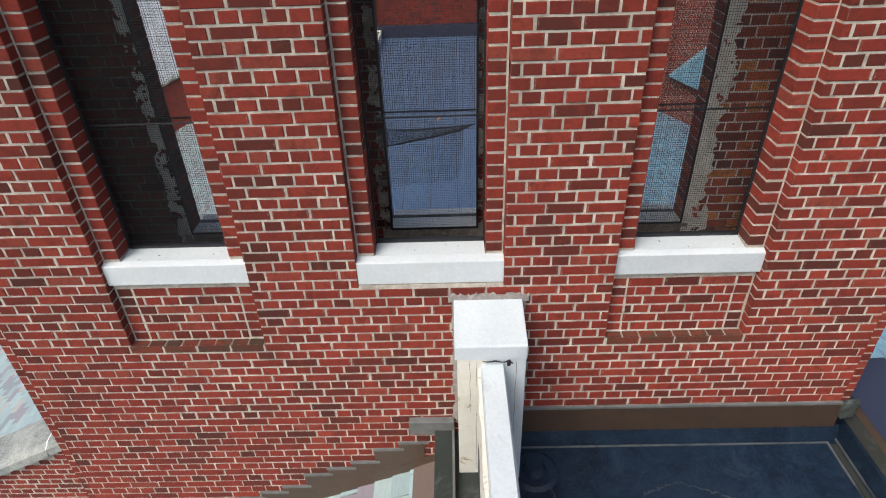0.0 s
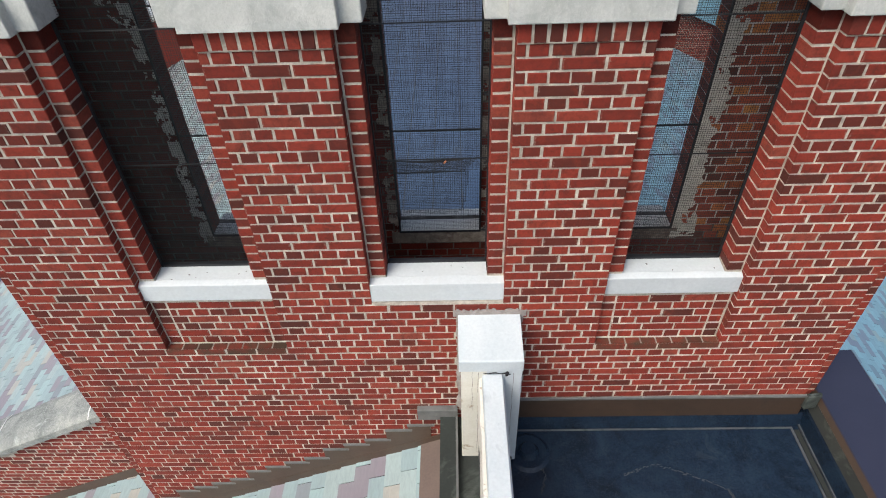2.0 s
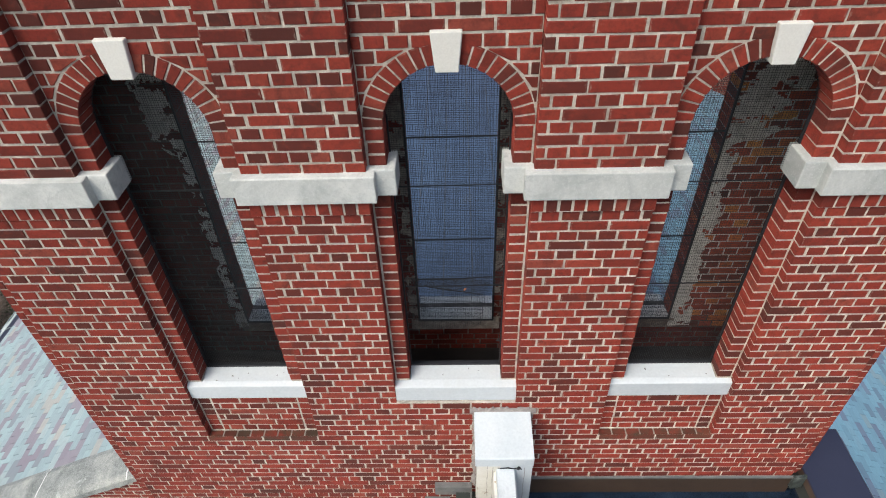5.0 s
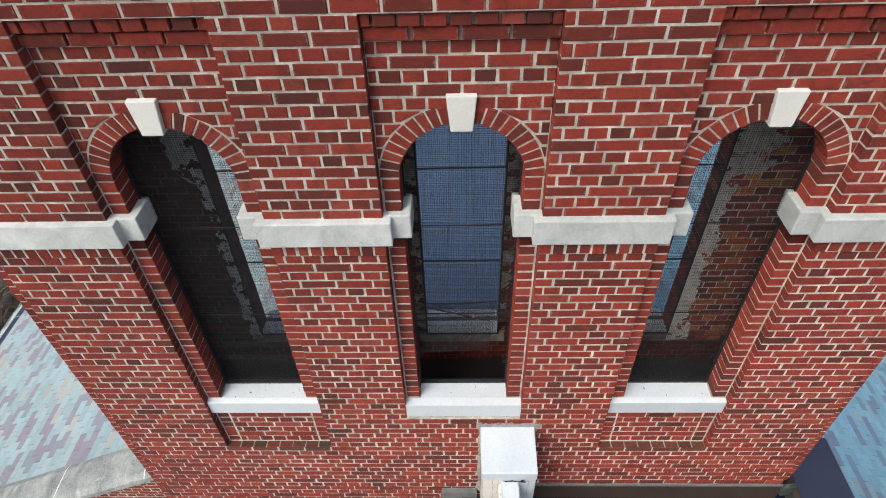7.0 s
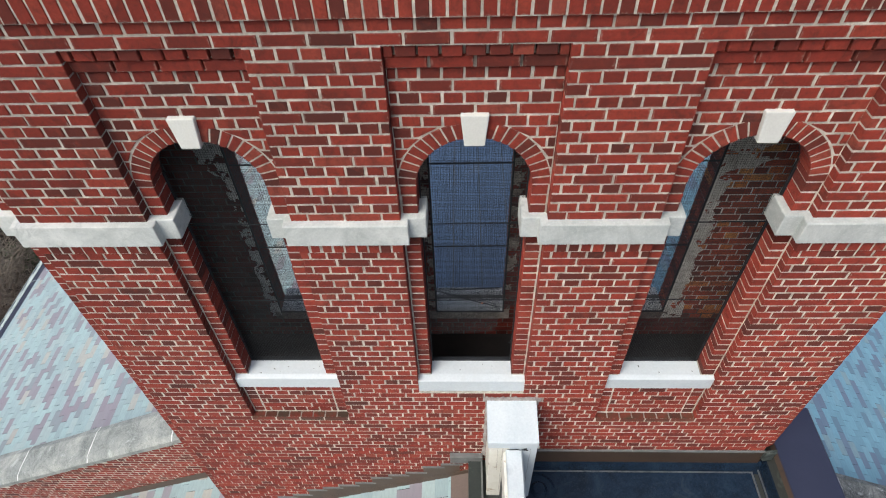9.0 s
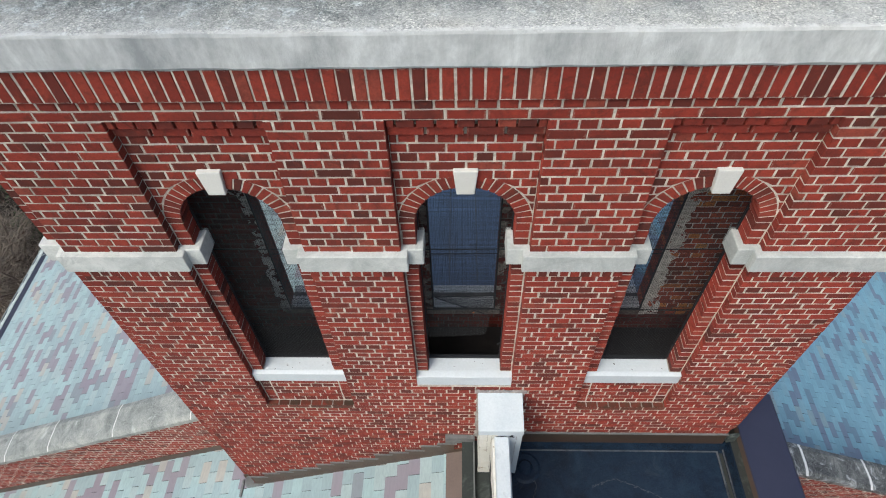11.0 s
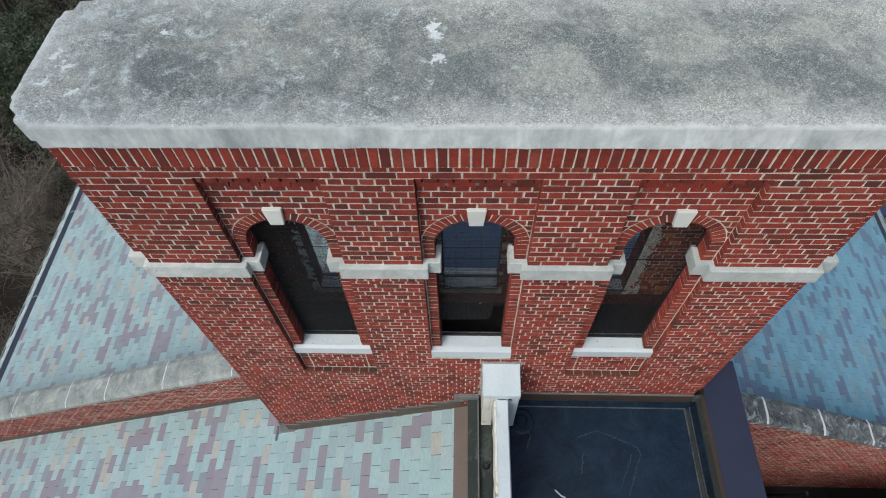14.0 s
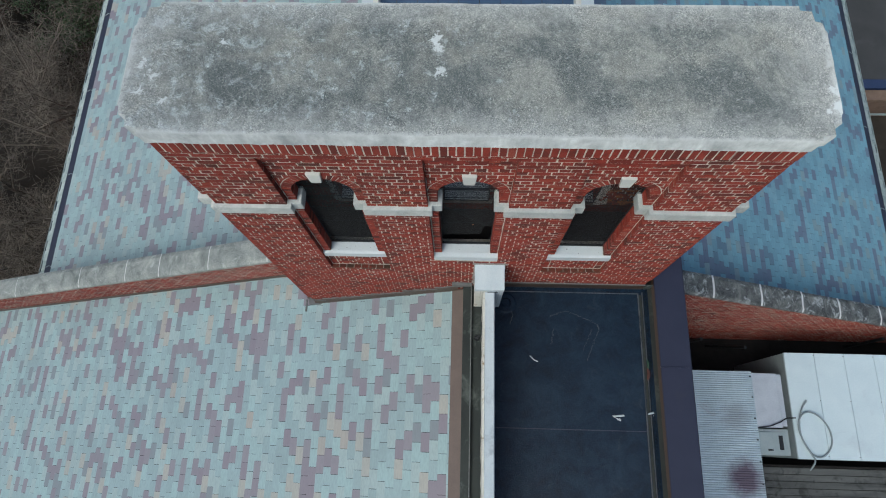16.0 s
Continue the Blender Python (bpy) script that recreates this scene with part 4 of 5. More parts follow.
for inset, z in levels:
    rings.append([bm.verts.new((x - inset * (1 if x > mx else -1), y - inset * (1 if y > my else -1), z + rng.uniform(-0.0025, 0.0025))) for x, y in dense])
for a, b in zip(rings, rings[1:]):
    for k in range(len(a)):
        bm.faces.new((a[k], a[(k + 1) % len(a)], b[(k + 1) % len(a)], b[k]))
bm.faces.new(rings[-1])
bm.faces.new(rings[0][::-1])
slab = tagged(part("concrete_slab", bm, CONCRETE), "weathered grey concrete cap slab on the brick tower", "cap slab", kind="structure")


# ---- roofs ----
EXPOSE, SLATE_W = 0.142, 0.272
slate_data = {}
SLATE_VERTS = [(-SLATE_W / 2 + 0.003, 0, 0.018), (SLATE_W / 2 - 0.003, 0, 0.018), (SLATE_W / 2 - 0.003, -EXPOSE * 1.02, 0.004), (-SLATE_W / 2 + 0.003, -EXPOSE * 1.02, 0.004),
               (-SLATE_W / 2 + 0.003, 0, 0.004), (SLATE_W / 2 - 0.003, 0, 0.004)]
SLATE_FACES = [(0, 1, 2, 3), (0, 4, 5, 1), (1, 5, 2), (0, 3, 4), (4, 3, 2, 5)]


def slate_roof(name, label, top, sign, count, y0, y1, height, near_rows, near_y, seed, skip=None, single=SLATE, rest=SLATE_ALL):
    """A slated plane that falls away along sign * x from x = top, courses along y; the slates of near_rows and near_y are parts of their own."""
    r = random.Random(seed)
    slope = math.atan(0.478)
    run = EXPOSE * math.cos(slope)
    bot = top + sign * run * count
    a, b = (top, bot) if sign > 0 else (bot, top)
    prof = [(a, height(a) - 0.12), (b, height(b) - 0.12), (b, height(b) - 0.004), (a, height(a) - 0.004)]
    roof = tagged(part(name, prism(prof, "y", y0, y1), DARK), label, "slate roof", kind="structure")
    if single not in slate_data:
        slate_data[single] = bpy.data.meshes.new("slate")
        slate_data[single].from_pydata(SLATE_VERTS, [], SLATE_FACES)
        slate_data[single].materials.append(single)
    turn = Matrix.Rotation(sign * slope, 4, "Y") @ Matrix.Rotation(radians(90) * (1 if sign < 0 else -1), 4, "Z")
    # local x along the course, local -y up the slope
    vs, fs, parts = [], [], 0
    for c in range(1, count + 1):
        x = top + sign * run * c
        y = y0 + (0.5 if c % 2 else 0.0) * SLATE_W + r.uniform(-0.03, 0.03)
        while y < y1:
            if not (skip and skip(x, y)):
                m = Matrix.Translation((x, y, height(x) + r.uniform(-0.001, 0.002))) @ turn @ Matrix.Rotation(r.uniform(-0.008, 0.008), 4, "Z")
                if near_rows[0] <= c < near_rows[1] and near_y[0] < y < near_y[1] and parts < 300:
                    ob = new("slate", slate_data[single])
                    ob.parent = roof
                    ob.matrix_basis = m
                    parts += 1
                else:
                    k = len(vs)
                    vs += [m @ Vector(v) for v in SLATE_VERTS]
                    fs += [tuple(i + k for i in f) for f in SLATE_FACES]
            y += SLATE_W
    tagged(mesh("slates", vs, fs, rest, roof, "mixed pale green and purple slates"), kind="stuff")
    return roof


def strip(profile, y0, y1, mat, name, parent=None, label=""):
    return part(name, prism(profile, "y", y0, y1), mat, parent, label)


# ---- ground and far surroundings ----
bm = bmesh.new()
bmesh.ops.create_grid(bm, x_segments=60, y_segments=60, size=1)
for v in bm.verts:
    f = max(abs(v.co.x), abs(v.co.y))
    v.co *= 30 + 1500 * f ** 6
    v.co.z = -7.2 - 0.5 * noise.noise((v.co.x * 0.08, v.co.y * 0.08, 0)) if f < 0.9 else -7.2
tagged(part("ground", bm, EARTH), "brown leaf litter and bare earth below the building", "ground", kind="structure")

lot = tagged(part("road", box(11.0, 60, 9.8, 80, -7.4, -6.0), ASPHALT), "dark asphalt parking area with yellow bay lines", "parking lot", kind="structure")
for p, q in (((14.5, 21.19), (18.6, 17.45)), ((14.5, 21.22), (17.7, 21.32)), ((15.33, 21.22), (14.87, 20.85)), ((16.42, 21.22), (15.5, 20.37)), ((17.55, 21.32), (16.05, 19.86)), ((17.65, 20.26), (16.63, 19.31)), ((18.5, 20.0), (17.3, 18.68))):
    d = Vector((q[0] - p[0], q[1] - p[1], 0)).normalized() * 0.07
    s = Vector((-d.y, d.x, 0))
    P, Q = Vector((*p, -5.996)), Vector((*q, -5.996))
    mesh("bay_line", [P - s, P + s, Q + s, Q - s], [(0, 1, 2, 3)], YELLOW, lot, "yellow painted line")
for ch, x, y in (("4", 14.35, 11.75), ("2", 14.75, 11.75)):
    cu = bpy.data.curves.new("bay_number", "FONT")
    cu.body, cu.size = ch, 0.55
    ob = new("bay_number", cu)
    cu.materials.append(YELLOW)
    ob.matrix_basis = pose(14.5, y - 0.35 * (x - 14.35) / 0.4, -5.995, 0, 0, -90)
    ob.parent = lot
    tagged(ob, "yellow painted bay number")

tagged(part("blue_edge_strip", box(11.1, 22, 9.46, 9.795, -7.3, -5.97), plain("dark_blue_paint", (0.02, 0.035, 0.09), (0.03, 0.05, 0.12), 3, 0.6)), "dark blue painted edge of the parking deck", "edge strip")
tagged(part("timber_beam", box(11.1, 22, 9.02, 9.42, -7.3, -6.0, 0.02), plain("brown_timber", (0.13, 0.085, 0.06), (0.22, 0.15, 0.11), 4, 0.85, 0, 40, 0.5)), "brown timber beam along the parking deck", "beam")
tagged(part("handrail", tube([(11.1, 8.5, -6.05), (17, 8.52, -6.05), (22, 8.5, -6.05)], 0.035, 8), GUTTER), "pale metal rail below the parking deck", "rail")

tagged(part("pavement", box(-40, -8.5, 27, 70, -7.4, -6.6), plain("pale_paving", (0.3, 0.32, 0.34), (0.42, 0.44, 0.46), 0.6, 0.8, 0, 30, 0.3)), "pale grey paving far beyond the trees", "pavement", kind="structure")

def standing():
    return {ob for ob in scene.objects if ob.parent is None}


def moved(before, dx):
    """Moves all that has been built since before along x."""
    for ob in standing() - before:
        if ob.type != "CAMERA":
            ob.matrix_basis = Matrix.Translation((dx, 0, 0)) @ ob.matrix_basis


# ---- roofs round the tower ----
begun = standing()
roof_1 = slate_roof("roof_1", "pale green and purple slate roof in front of the gable", -0.02, -1, 92, -12.0, 0.74, roof_left, (2, 26), (-2.9, 0.0), 3,
                    lambda x, y: y > 0.2 and x > SX0 - 0.02)
roof_2 = slate_roof("roof_2", "pale slate main roof slope falling to a grey gutter", -1.9, -1, 61, 0.92, 22.0, roof_left, (18, 44), (0.9, 4.1), 4)
roof_3 = slate_roof("roof_3", "slate main roof slope beyond the gable, skylight blue in its colour", 2.35, 1, 67, 0.8, 24.0, roof_right, (14, 40), (0.9, 4.1), 5, None, SLATE_SKYLIT, SLATE_SKYLIT_ALL)

# gutters let into both eaves
for i, (x, s, h, y1) in enumerate(((-9.74, -1, roof_left(-9.74), 22.0), (10.93, 1, roof_right(10.93), 24.0))):
    g = tagged(strip([(x, h - 0.06), (x + s * 0.215, h - 0.17), (x + s * 0.215, h - 0.09), (x, h + 0.002)], 0.9, y1, NAVY, "gutter"), "dark box gutter let into the slate eave", "gutter", kind="structure")
    y = 1.5
    while y < y1:
        part("gutter_strap", tube([(x - s * 0.02, y, h + 0.02), (x + s * 0.06, y + 0.03, h - 0.0), (x + s * 0.16, y + 0.01, h - 0.05)], 0.01, 6), GUTTER, g, "pale strap")
        y += 2.4
    xe = x + s * 0.385
    # pale scalloped course outside the trough
    bm = bmesh.new()
    y, k = 0.9, 0
    while y < y1:
        xi, xo = x + s * 0.2, x + s * (0.35 + (0.03 if k % 2 else 0.0) + rng.uniform(-0.008, 0.008))
        d = -0.478 * abs(xo - x)
        vs = [bm.verts.new(v) for v in ((xi, y, h - 0.076), (xo, y, h + d), (xo, y + 0.255, h + d), (xi, y + 0.255, h - 0.076), (xi, y, h - 0.105), (xo, y, h + d - 0.03), (xo, y + 0.255, h + d - 0.03), (xi, y + 0.255, h - 0.105))]
        for f in ((0, 1, 2, 3), (7, 6, 5, 4), (0, 4, 5, 1), (1, 5, 6, 2), (2, 6, 7, 3), (3, 7, 4, 0)):
            bm.faces.new([vs[j] for j in f])
        y += 0.262
        k += 1
    tagged(part("eave_slates", bm, EAVE, g, "pale weathered scalloped eave slates"), kind="stuff")
    part("fascia", box(min(xe, xe + s * 0.02), max(xe, xe + s * 0.02), 0.9, y1, h - 0.4, h - 0.18), GUTTER, g, "pale fascia edge")
    tagged(part("wall_eave_%d" % (i + 1), box(min(x + s * 0.1, x - s * 0.4), max(x + s * 0.1, x - s * 0.4), 0.9, y1, -7.4, h - 0.25), BRICK_ALL), "brick outer wall below the eave", "brick wall", kind="structure")

# central flat roof between white kerbs behind the tower
flat_b = tagged(part("flat_roof_1", box(-1.75, 2.15, BACK_OUT, 14.5, 2.0, 2.3), MEMBRANE_SKY), "dark membrane flat roof with long seams, tinted as reflecting sky", "flat roof", kind="structure")
for k in range(9):
    x = -1.35 + k * 0.4
    part("seam", box(x, x + 0.014, BACK_OUT, 14.5, 2.3, 2.306), SEAM, flat_b, "thin pale seam")
for x0, x1, n in ((-1.98, -1.66, 1), (2.06, 2.4, 2)):
    kb = tagged(part("kerb_%d" % n, box(x0, x1, BACK_OUT + 0.003, 14.5, 1.0, 2.52, 0.01), WHITE), "white painted kerb beside the flat roof", "kerb", kind="structure")
    part("peeling_edge", box(x1 - 0.1 if n == 1 else x0 - 0.004, x1 + 0.004 if n == 1 else x0 + 0.1, BACK_OUT + 0.01, 14.4, 2.35, 2.526, 0.004), CREAM, kb, "peeling painted edge")

# brick building beyond
far = tagged(part("wall_far", box(-6, 3.3, 14.5, 15.2, -1.1, 6), BRICK_ALL), "red brick wall of the building beyond the flat roof", "brick wall", kind="structure")
rows = [q for q in bond(-3.5, 3.3, 0.2, 70, 0, 0)]
joined("bricks", [(pose(0, 14.49, 0), rows)], BRICK_ALL, far, "far red bricks", 0.012)
for n, (x0, x1, z0) in enumerate(((-1.75, -0.9, 3.72), (-0.33, 0.4, 3.72))):
    wd = thing("window_%d" % (n + 4), "white framed sash window in the far brick wall", "window", "structure", "far sash windows")
    part("window_sill", box(x0 - 0.06, x1 + 0.06, 14.38, 14.5, z0 - 0.1, z0, 0.005), WHITE, wd)
    pane = part("pane", box(x0, x1, 14.46, 14.48, z0, z0 + 1.5), GLASS, wd, "dark glass")
    bm = bmesh.new()
    for x in (x0, x1 - 0.05):
        box(x, x + 0.05, 14.43, 14.49, z0, z0 + 1.5, 0, bm)
    for z in (z0, z0 + 0.72, z0 + 1.45):
        box(x0, x1, 14.43, 14.485, z, z + 0.05, 0, bm)
    for k in (1, 2):
        x = x0 + (x1 - x0) * k / 3
        box(x - 0.012, x + 0.012, 14.44, 14.475, z0, z0 + 1.5, 0, bm)
    wf = part("window_frame", bm, WHITE, wd)
    pane.parent = wf
tagged(part("downspout", tube([(-1.85, 14.4, 2.4), (-1.85, 14.4, 5.0)], 0.05, 8), WHITE), "white downspout on the far brick wall", "downspout")
tagged(part("base_strip", box(-3, 3, 14.35, 14.49, 2.3, 2.62), NAVY), "dark flashing at the foot of the far wall", "flashing", kind="structure")

# brick wing beyond the main roof with slated roofs at its foot
wing = tagged(part("wall_far_wing", box(3.3, 11.0, 18.11, 19.0, -4, 6), MORTAR), "red brick wall of the wing beyond the main roof", "brick wall", kind="structure")
joined("bricks", [(pose(0, 18.105, 0), bond(5.5, 11.0, -3.5, 130, 0, 0))], BRICK_ALL, wing, "far red bricks", 0.012)
tagged(part("roof_4", prism([(7.73, -0.13), (9.06, -0.73), (10.4, -0.79), (10.4, 1.27), (8.82, 0.78)], "y", 17.8, 18.09), SLATE_SKYLIT_ALL), "small blue-grey slate gable on the far wall", "slate roof", kind="structure")
for x, y in ((9.96, 15.78), (10.43, 16.0), (10.87, 16.1), (10.01, 15.18), (10.51, 15.56), (10.92, 15.86), (9.95, 14.38), (10.4, 14.87), (10.87, 15.19)):
    part("snow_guard", prism([(x, roof_right(x)), (x + 0.06, roof_right(x + 0.06)), (x + 0.06, roof_right(x) + 0.02)], "y", y - 0.02, y + 0.02), WIRE, roof_3, "small dark snow guard")


moved(begun, -0.05)


# ---- raking parapets of the gable ----
def coping_run(name, label, x0, x1, top, joints, mat, sealed, y0=0.40, y1=0.87):
    """Stones of a raking coping from x0 to x1 with their upper face at top(x), cut at the joints."""
    lo, hi = min(x0, x1), max(x0, x1)
    cut = sorted([lo, hi] + [j for j in joints if lo < j < hi])
    holder = thing(name, label, "coping", "structure")
    for a, b in zip(cut, cut[1:]):
        bm = bmesh.new()
        prof = [(y0 + 0.03, -0.15), (y0, -0.13), (y0, -0.06), (y0 + 0.05, -0.015), (y0 + 0.14, 0.0), (y1 - 0.1, 0.004), (y1 - 0.02, -0.03), (y1, -0.15)]
        g = 0.006
        ends = []
        for x in (a + g, (a + b) / 2, b - g):
            ends.append([bm.verts.new((x + rng.uniform(-0.004, 0.004), y + rng.uniform(-0.004, 0.004), top(x) + z + rng.uniform(-0.004, 0.004))) for y, z in prof])
        for p, q in zip(ends, ends[1:]):
            for k in range(len(prof)):
                j = (k + 1) % len(prof)
                bm.faces.new((p[k], p[j], q[j], q[k]))
        bm.faces.new(ends[0][::-1])
        bm.faces.new(ends[-1])
        part("coping_stone", bm, mat, holder)
        if b < hi - 0.01:
            w = 0.022 if sealed else 0.007
            bm = bmesh.new()
            pts = []
            for k, (y, z) in enumerate(prof[2:7]):
                d = rng.uniform(-0.012, 0.012) if sealed else 0
                pts.append([bm.verts.new((b + s * w + d, y, top(b + s * w + d) + z + 0.004)) for s in (-1, 1)])
            for p, q in zip(pts, pts[1:]):
                bm.faces.new((p[0], p[1], q[1], q[0]))
            part("joint", bm, PUTTY, holder, "white joint sealant" if sealed else "pale mortar joint")
    return holder


def rake_wall(name, label, x0, x1, top, foot, face):
    """The brick wall under a raking coping."""
    a, b = min(x0, x1), max(x0, x1)
    w = tagged(part(name, prism([(a, -7), (b, -7), (b, top(b) - 0.14), (a, top(a) - 0.14)], "y", face + 0.0025, face + 0.37), MORTAR), label, "brick wall", kind="structure")
    z0 = -5.0
    rows = [q for q in bond(a, b, z0, int((max(top(a), top(b)) - z0) / COURSE), 0, 0.0)
            if q[3] < top(q[1] if top(b) < top(a) else q[0]) - 0.12 and q[3] > foot((q[0] + q[1]) / 2) - 0.05]
    joined("bricks", [(pose(0, face, 0), rows)], BRICK_ALL, w, "red bricks with pale joints", 0.02)
    return w


def rake_l(x):
    return 4.19 + 0.478 * x


def rake_r(x):
    return 3.40 - 0.492 * x


rake_wall("parapet_wall_1", "raking red brick gable parapet", SX0, -13.5, rake_l, roof_left, 0.55)
coping_run("coping_1", "raking pale grey weathered stone coping", SX0, -13.5, rake_l, (-3.2, -4.4, -5.52, -6.35, -7.6, -9.54, -10.7, -11.9), COPING, False, 0.5, 0.95)
rake_wall("parapet_wall_2", "raking red brick gable parapet above a dark yard", 3.19, 13.0, rake_r, lambda x: -5.0, 0.45)
coping_run("coping_2", "raking dark weathered stone coping with white sealed joints", 3.0, 13.0, rake_r, (4.56, 5.68, 6.72, 7.74, 8.95, 10.1, 11.2), COPING_DARK, True, 0.42, 0.86)


def rake_far(x):
    return 4.85 + 0.478 * x


tagged(part("parapet_wall_4", prism([(-12.5, -7), (-6.0, -7), (-6.0, rake_far(-6) - 0.14), (-12.5, rake_far(-12.5) - 0.14)], "y", 18.102, 18.6), BRICK_ALL), "far raking red brick gable parapet", "brick wall", kind="structure")
coping_run("coping_3", "far raking grey stone coping beyond the main roof", -6.0, -12.5, rake_far, (-7.2, -8.4, -9.6, -10.8), COPING, False, 18.0, 18.65)
# metal flashing where the front slates meet tower and parapet
fl = thing("step_flashing", "brown metal step flashing where slates meet brick", "flashing", "structure")


def rake_strip(y, x0, x1, h0, h1, mat, name, thick=0.006):
    a, b = min(x0, x1), max(x0, x1)
    pr = [(a, roof_left(a) + h0), (b, roof_left(b) + h0), (b, roof_left(b) + h1), (a, roof_left(a) + h1)]
    return part(name, prism(pr, "y", y - thick, y), mat, fl)


rake_strip(-0.004, X0 - 0.01, 0.0, 0.0, 0.12, BROWN, "apron")
rake_strip(STEP - 0.003, SX0 - 0.01, X0 + 0.02, 0.0, 0.2, BROWN, "apron")
rake_strip(0.546, -13, SX0, 0.0, 0.17, BROWN, "apron")
n = 14
for k in range(n):
    xa = X0 + 0.02 + 2.4 * k / n
    xb = xa + 2.4 / n
    z = Z_PANEL - COURSE * round((Z_PANEL - (roof_left((xa + xb) / 2) + 0.3)) / COURSE)
    pr = [(xa, roof_left(xa) + 0.1), (xb, roof_left(xb) + 0.1), (xb, z), (xa, z)]
    part("step_piece", prism(pr, "y", -0.008, -0.003), BROWN, fl, "brown step piece")
    part("step_edge", box(xa - 0.004, xb + 0.03, -0.014, -0.002, z - 0.006, z + 0.014), LEAD, fl, "grey lead edge")
part("corner_piece", box(X0 - 0.12, X0 + 0.1, -0.03, 0.08, roof_left(X0) - 0.06, roof_left(X0) + 0.1, 0.006), LEAD, fl, "crumpled grey corner piece")
part("tail", box(SX0 - 0.06, SX0 - 0.03, -0.13, 0.08, roof_left(SX0) - 0.0, roof_left(SX0) + 0.04, 0.004), LEAD, fl, "grey lead tail")

# ---- ridge parapet with its white beam and end cap ----
begun = standing()
strip([(-0.13, roof_left(-0.13) + 0.016), (0.04, roof_left(0.04) + 0.016), (0.04, roof_left(0.04) + 0.03), (-0.13, roof_left(-0.13) + 0.03)], -12, -0.01, RUST, "ridge_flashing")
tagged(bpy.data.objects["ridge_flashing"], "flat red-brown metal strip along the slate edge", "flashing", kind="structure")
led = tagged(strip([(0.035, 2.9), (0.3, 2.9), (0.3, 3.36), (0.16, 3.36), (0.15, 3.42), (0.035, 3.42)], -12, -0.012, COPPER, "ledge"), "dark green-grey metal ledge beside the ridge parapet", "ledge", kind="structure")
part("seam", box(0.145, 0.16, -12, -0.02, 3.42, 3.428), LEAD, led)
part("end_flashing", box(-0.13, 0.16, -0.05, -0.004, 3.38, 3.5, 0.004), LEAD, led, "grey bent end flashing")
par = tagged(part("parapet_wall_3", box(0.3, 0.43, -12, -0.326, 3.0, 4.15), COPPER), "dark clad ridge parapet below the white beam", "parapet", kind="structure")
beam = thing("ridge_beam", "long white painted beam with a peeling cream edge", "beam")
bm = prism([(0.312, 4.15), (0.44, 4.15), (0.442, 4.245), (0.43, 4.27), (0.32, 4.27), (0.312, 4.255)], "y", -12.0, -0.324)
part("top_board", bm, BEAMPAINT, beam)
# ragged cream edge board
bm = bmesh.new()
n = 120
prev = None
for k in range(n + 1):
    y = -0.34 - 11.6 * k / n
    j = rng.uniform(-0.006, 0.006)
    ring = [bm.verts.new(p) for p in ((0.28 + j, y, 4.08 + rng.uniform(-0.02, 0.02)), (0.311, y, 4.1), (0.311, y, 4.262), (0.29 + j, y, 4.255 + rng.uniform(-0.004, 0.002)))]
    if prev:
        for i in range(4):
            bm.faces.new((prev[i], prev[(i + 1) % 4], ring[(i + 1) % 4], ring[i]))
    else:
        bm.faces.new(ring)
    prev = ring
bm.faces.new(prev[::-1])
part("edge_board", bm, CREAM, beam, "peeling cream edge board")

moved(begun, -0.05)
cap = thing("ridge_end_cap", "white painted box cap fixed to the brick wall over the beam", "box cap")
part("crack", tube([(0.27, -0.337, 4.301), (0.3, -0.3385, 4.297), (0.34, -0.3375, 4.303), (0.375, -0.3385, 4.294), (0.405, -0.3375, 4.299), (0.43, -0.338, 4.286)], [0.002, 0.004, 0.005, 0.003, 0.006, 0.004], 5), WIRE, cap, "dark crack under the hood")
part("hole", prism([(0.404, 4.25), (0.42, 4.256), (0.424, 4.288), (0.412, 4.3), (0.4, 4.282)], "y", -0.325, -0.319), DARK, cap, "dark gap beside the beam")
for x, z0, z1 in ((0.452, 3.62, 4.28), (0.205, 3.9, 4.3), (0.24, 3.4, 4.29)):
    pts = [(x + 0.0022 * math.sin(k * 1.9 + x * 40), -0.3222 if x > 0.3 else -0.3252, z0 + (z1 - z0) * k / 9) for k in range(10)]
    part("crack", tube(pts, [0.0006 + 0.0007 * abs(math.sin(k * 1.3)) for k in range(10)], 4), RUST, cap, "thin dark split in the board")
bm = prism([(-0.002, 4.315), (-0.33, 4.305), (-0.335, 4.397), (-0.33, 4.405), (-0.002, 4.462)], "x", 0.125, 0.507, 0.003)
hood = part("hood", bm, BEAMPAINT, cap, "white sloping metal hood")
fb = part("front_board", box(0.137, 0.292, -0.325, -0.29, 3.3, 4.312, 0.004), CREAM, cap, "peeling cream front board")
part("front_board", box(0.28, 0.503, -0.322, -0.30, 3.34, 4.312, 0.003), WHITE, cap, "white front board")
part("side_panel", box(0.14, 0.16, -0.3, -0.004, 3.3, 4.312), CREAM, cap)
part("side_panel", box(0.487, 0.507, -0.3, -0.004, 3.26, 4.312), WHITE, cap)
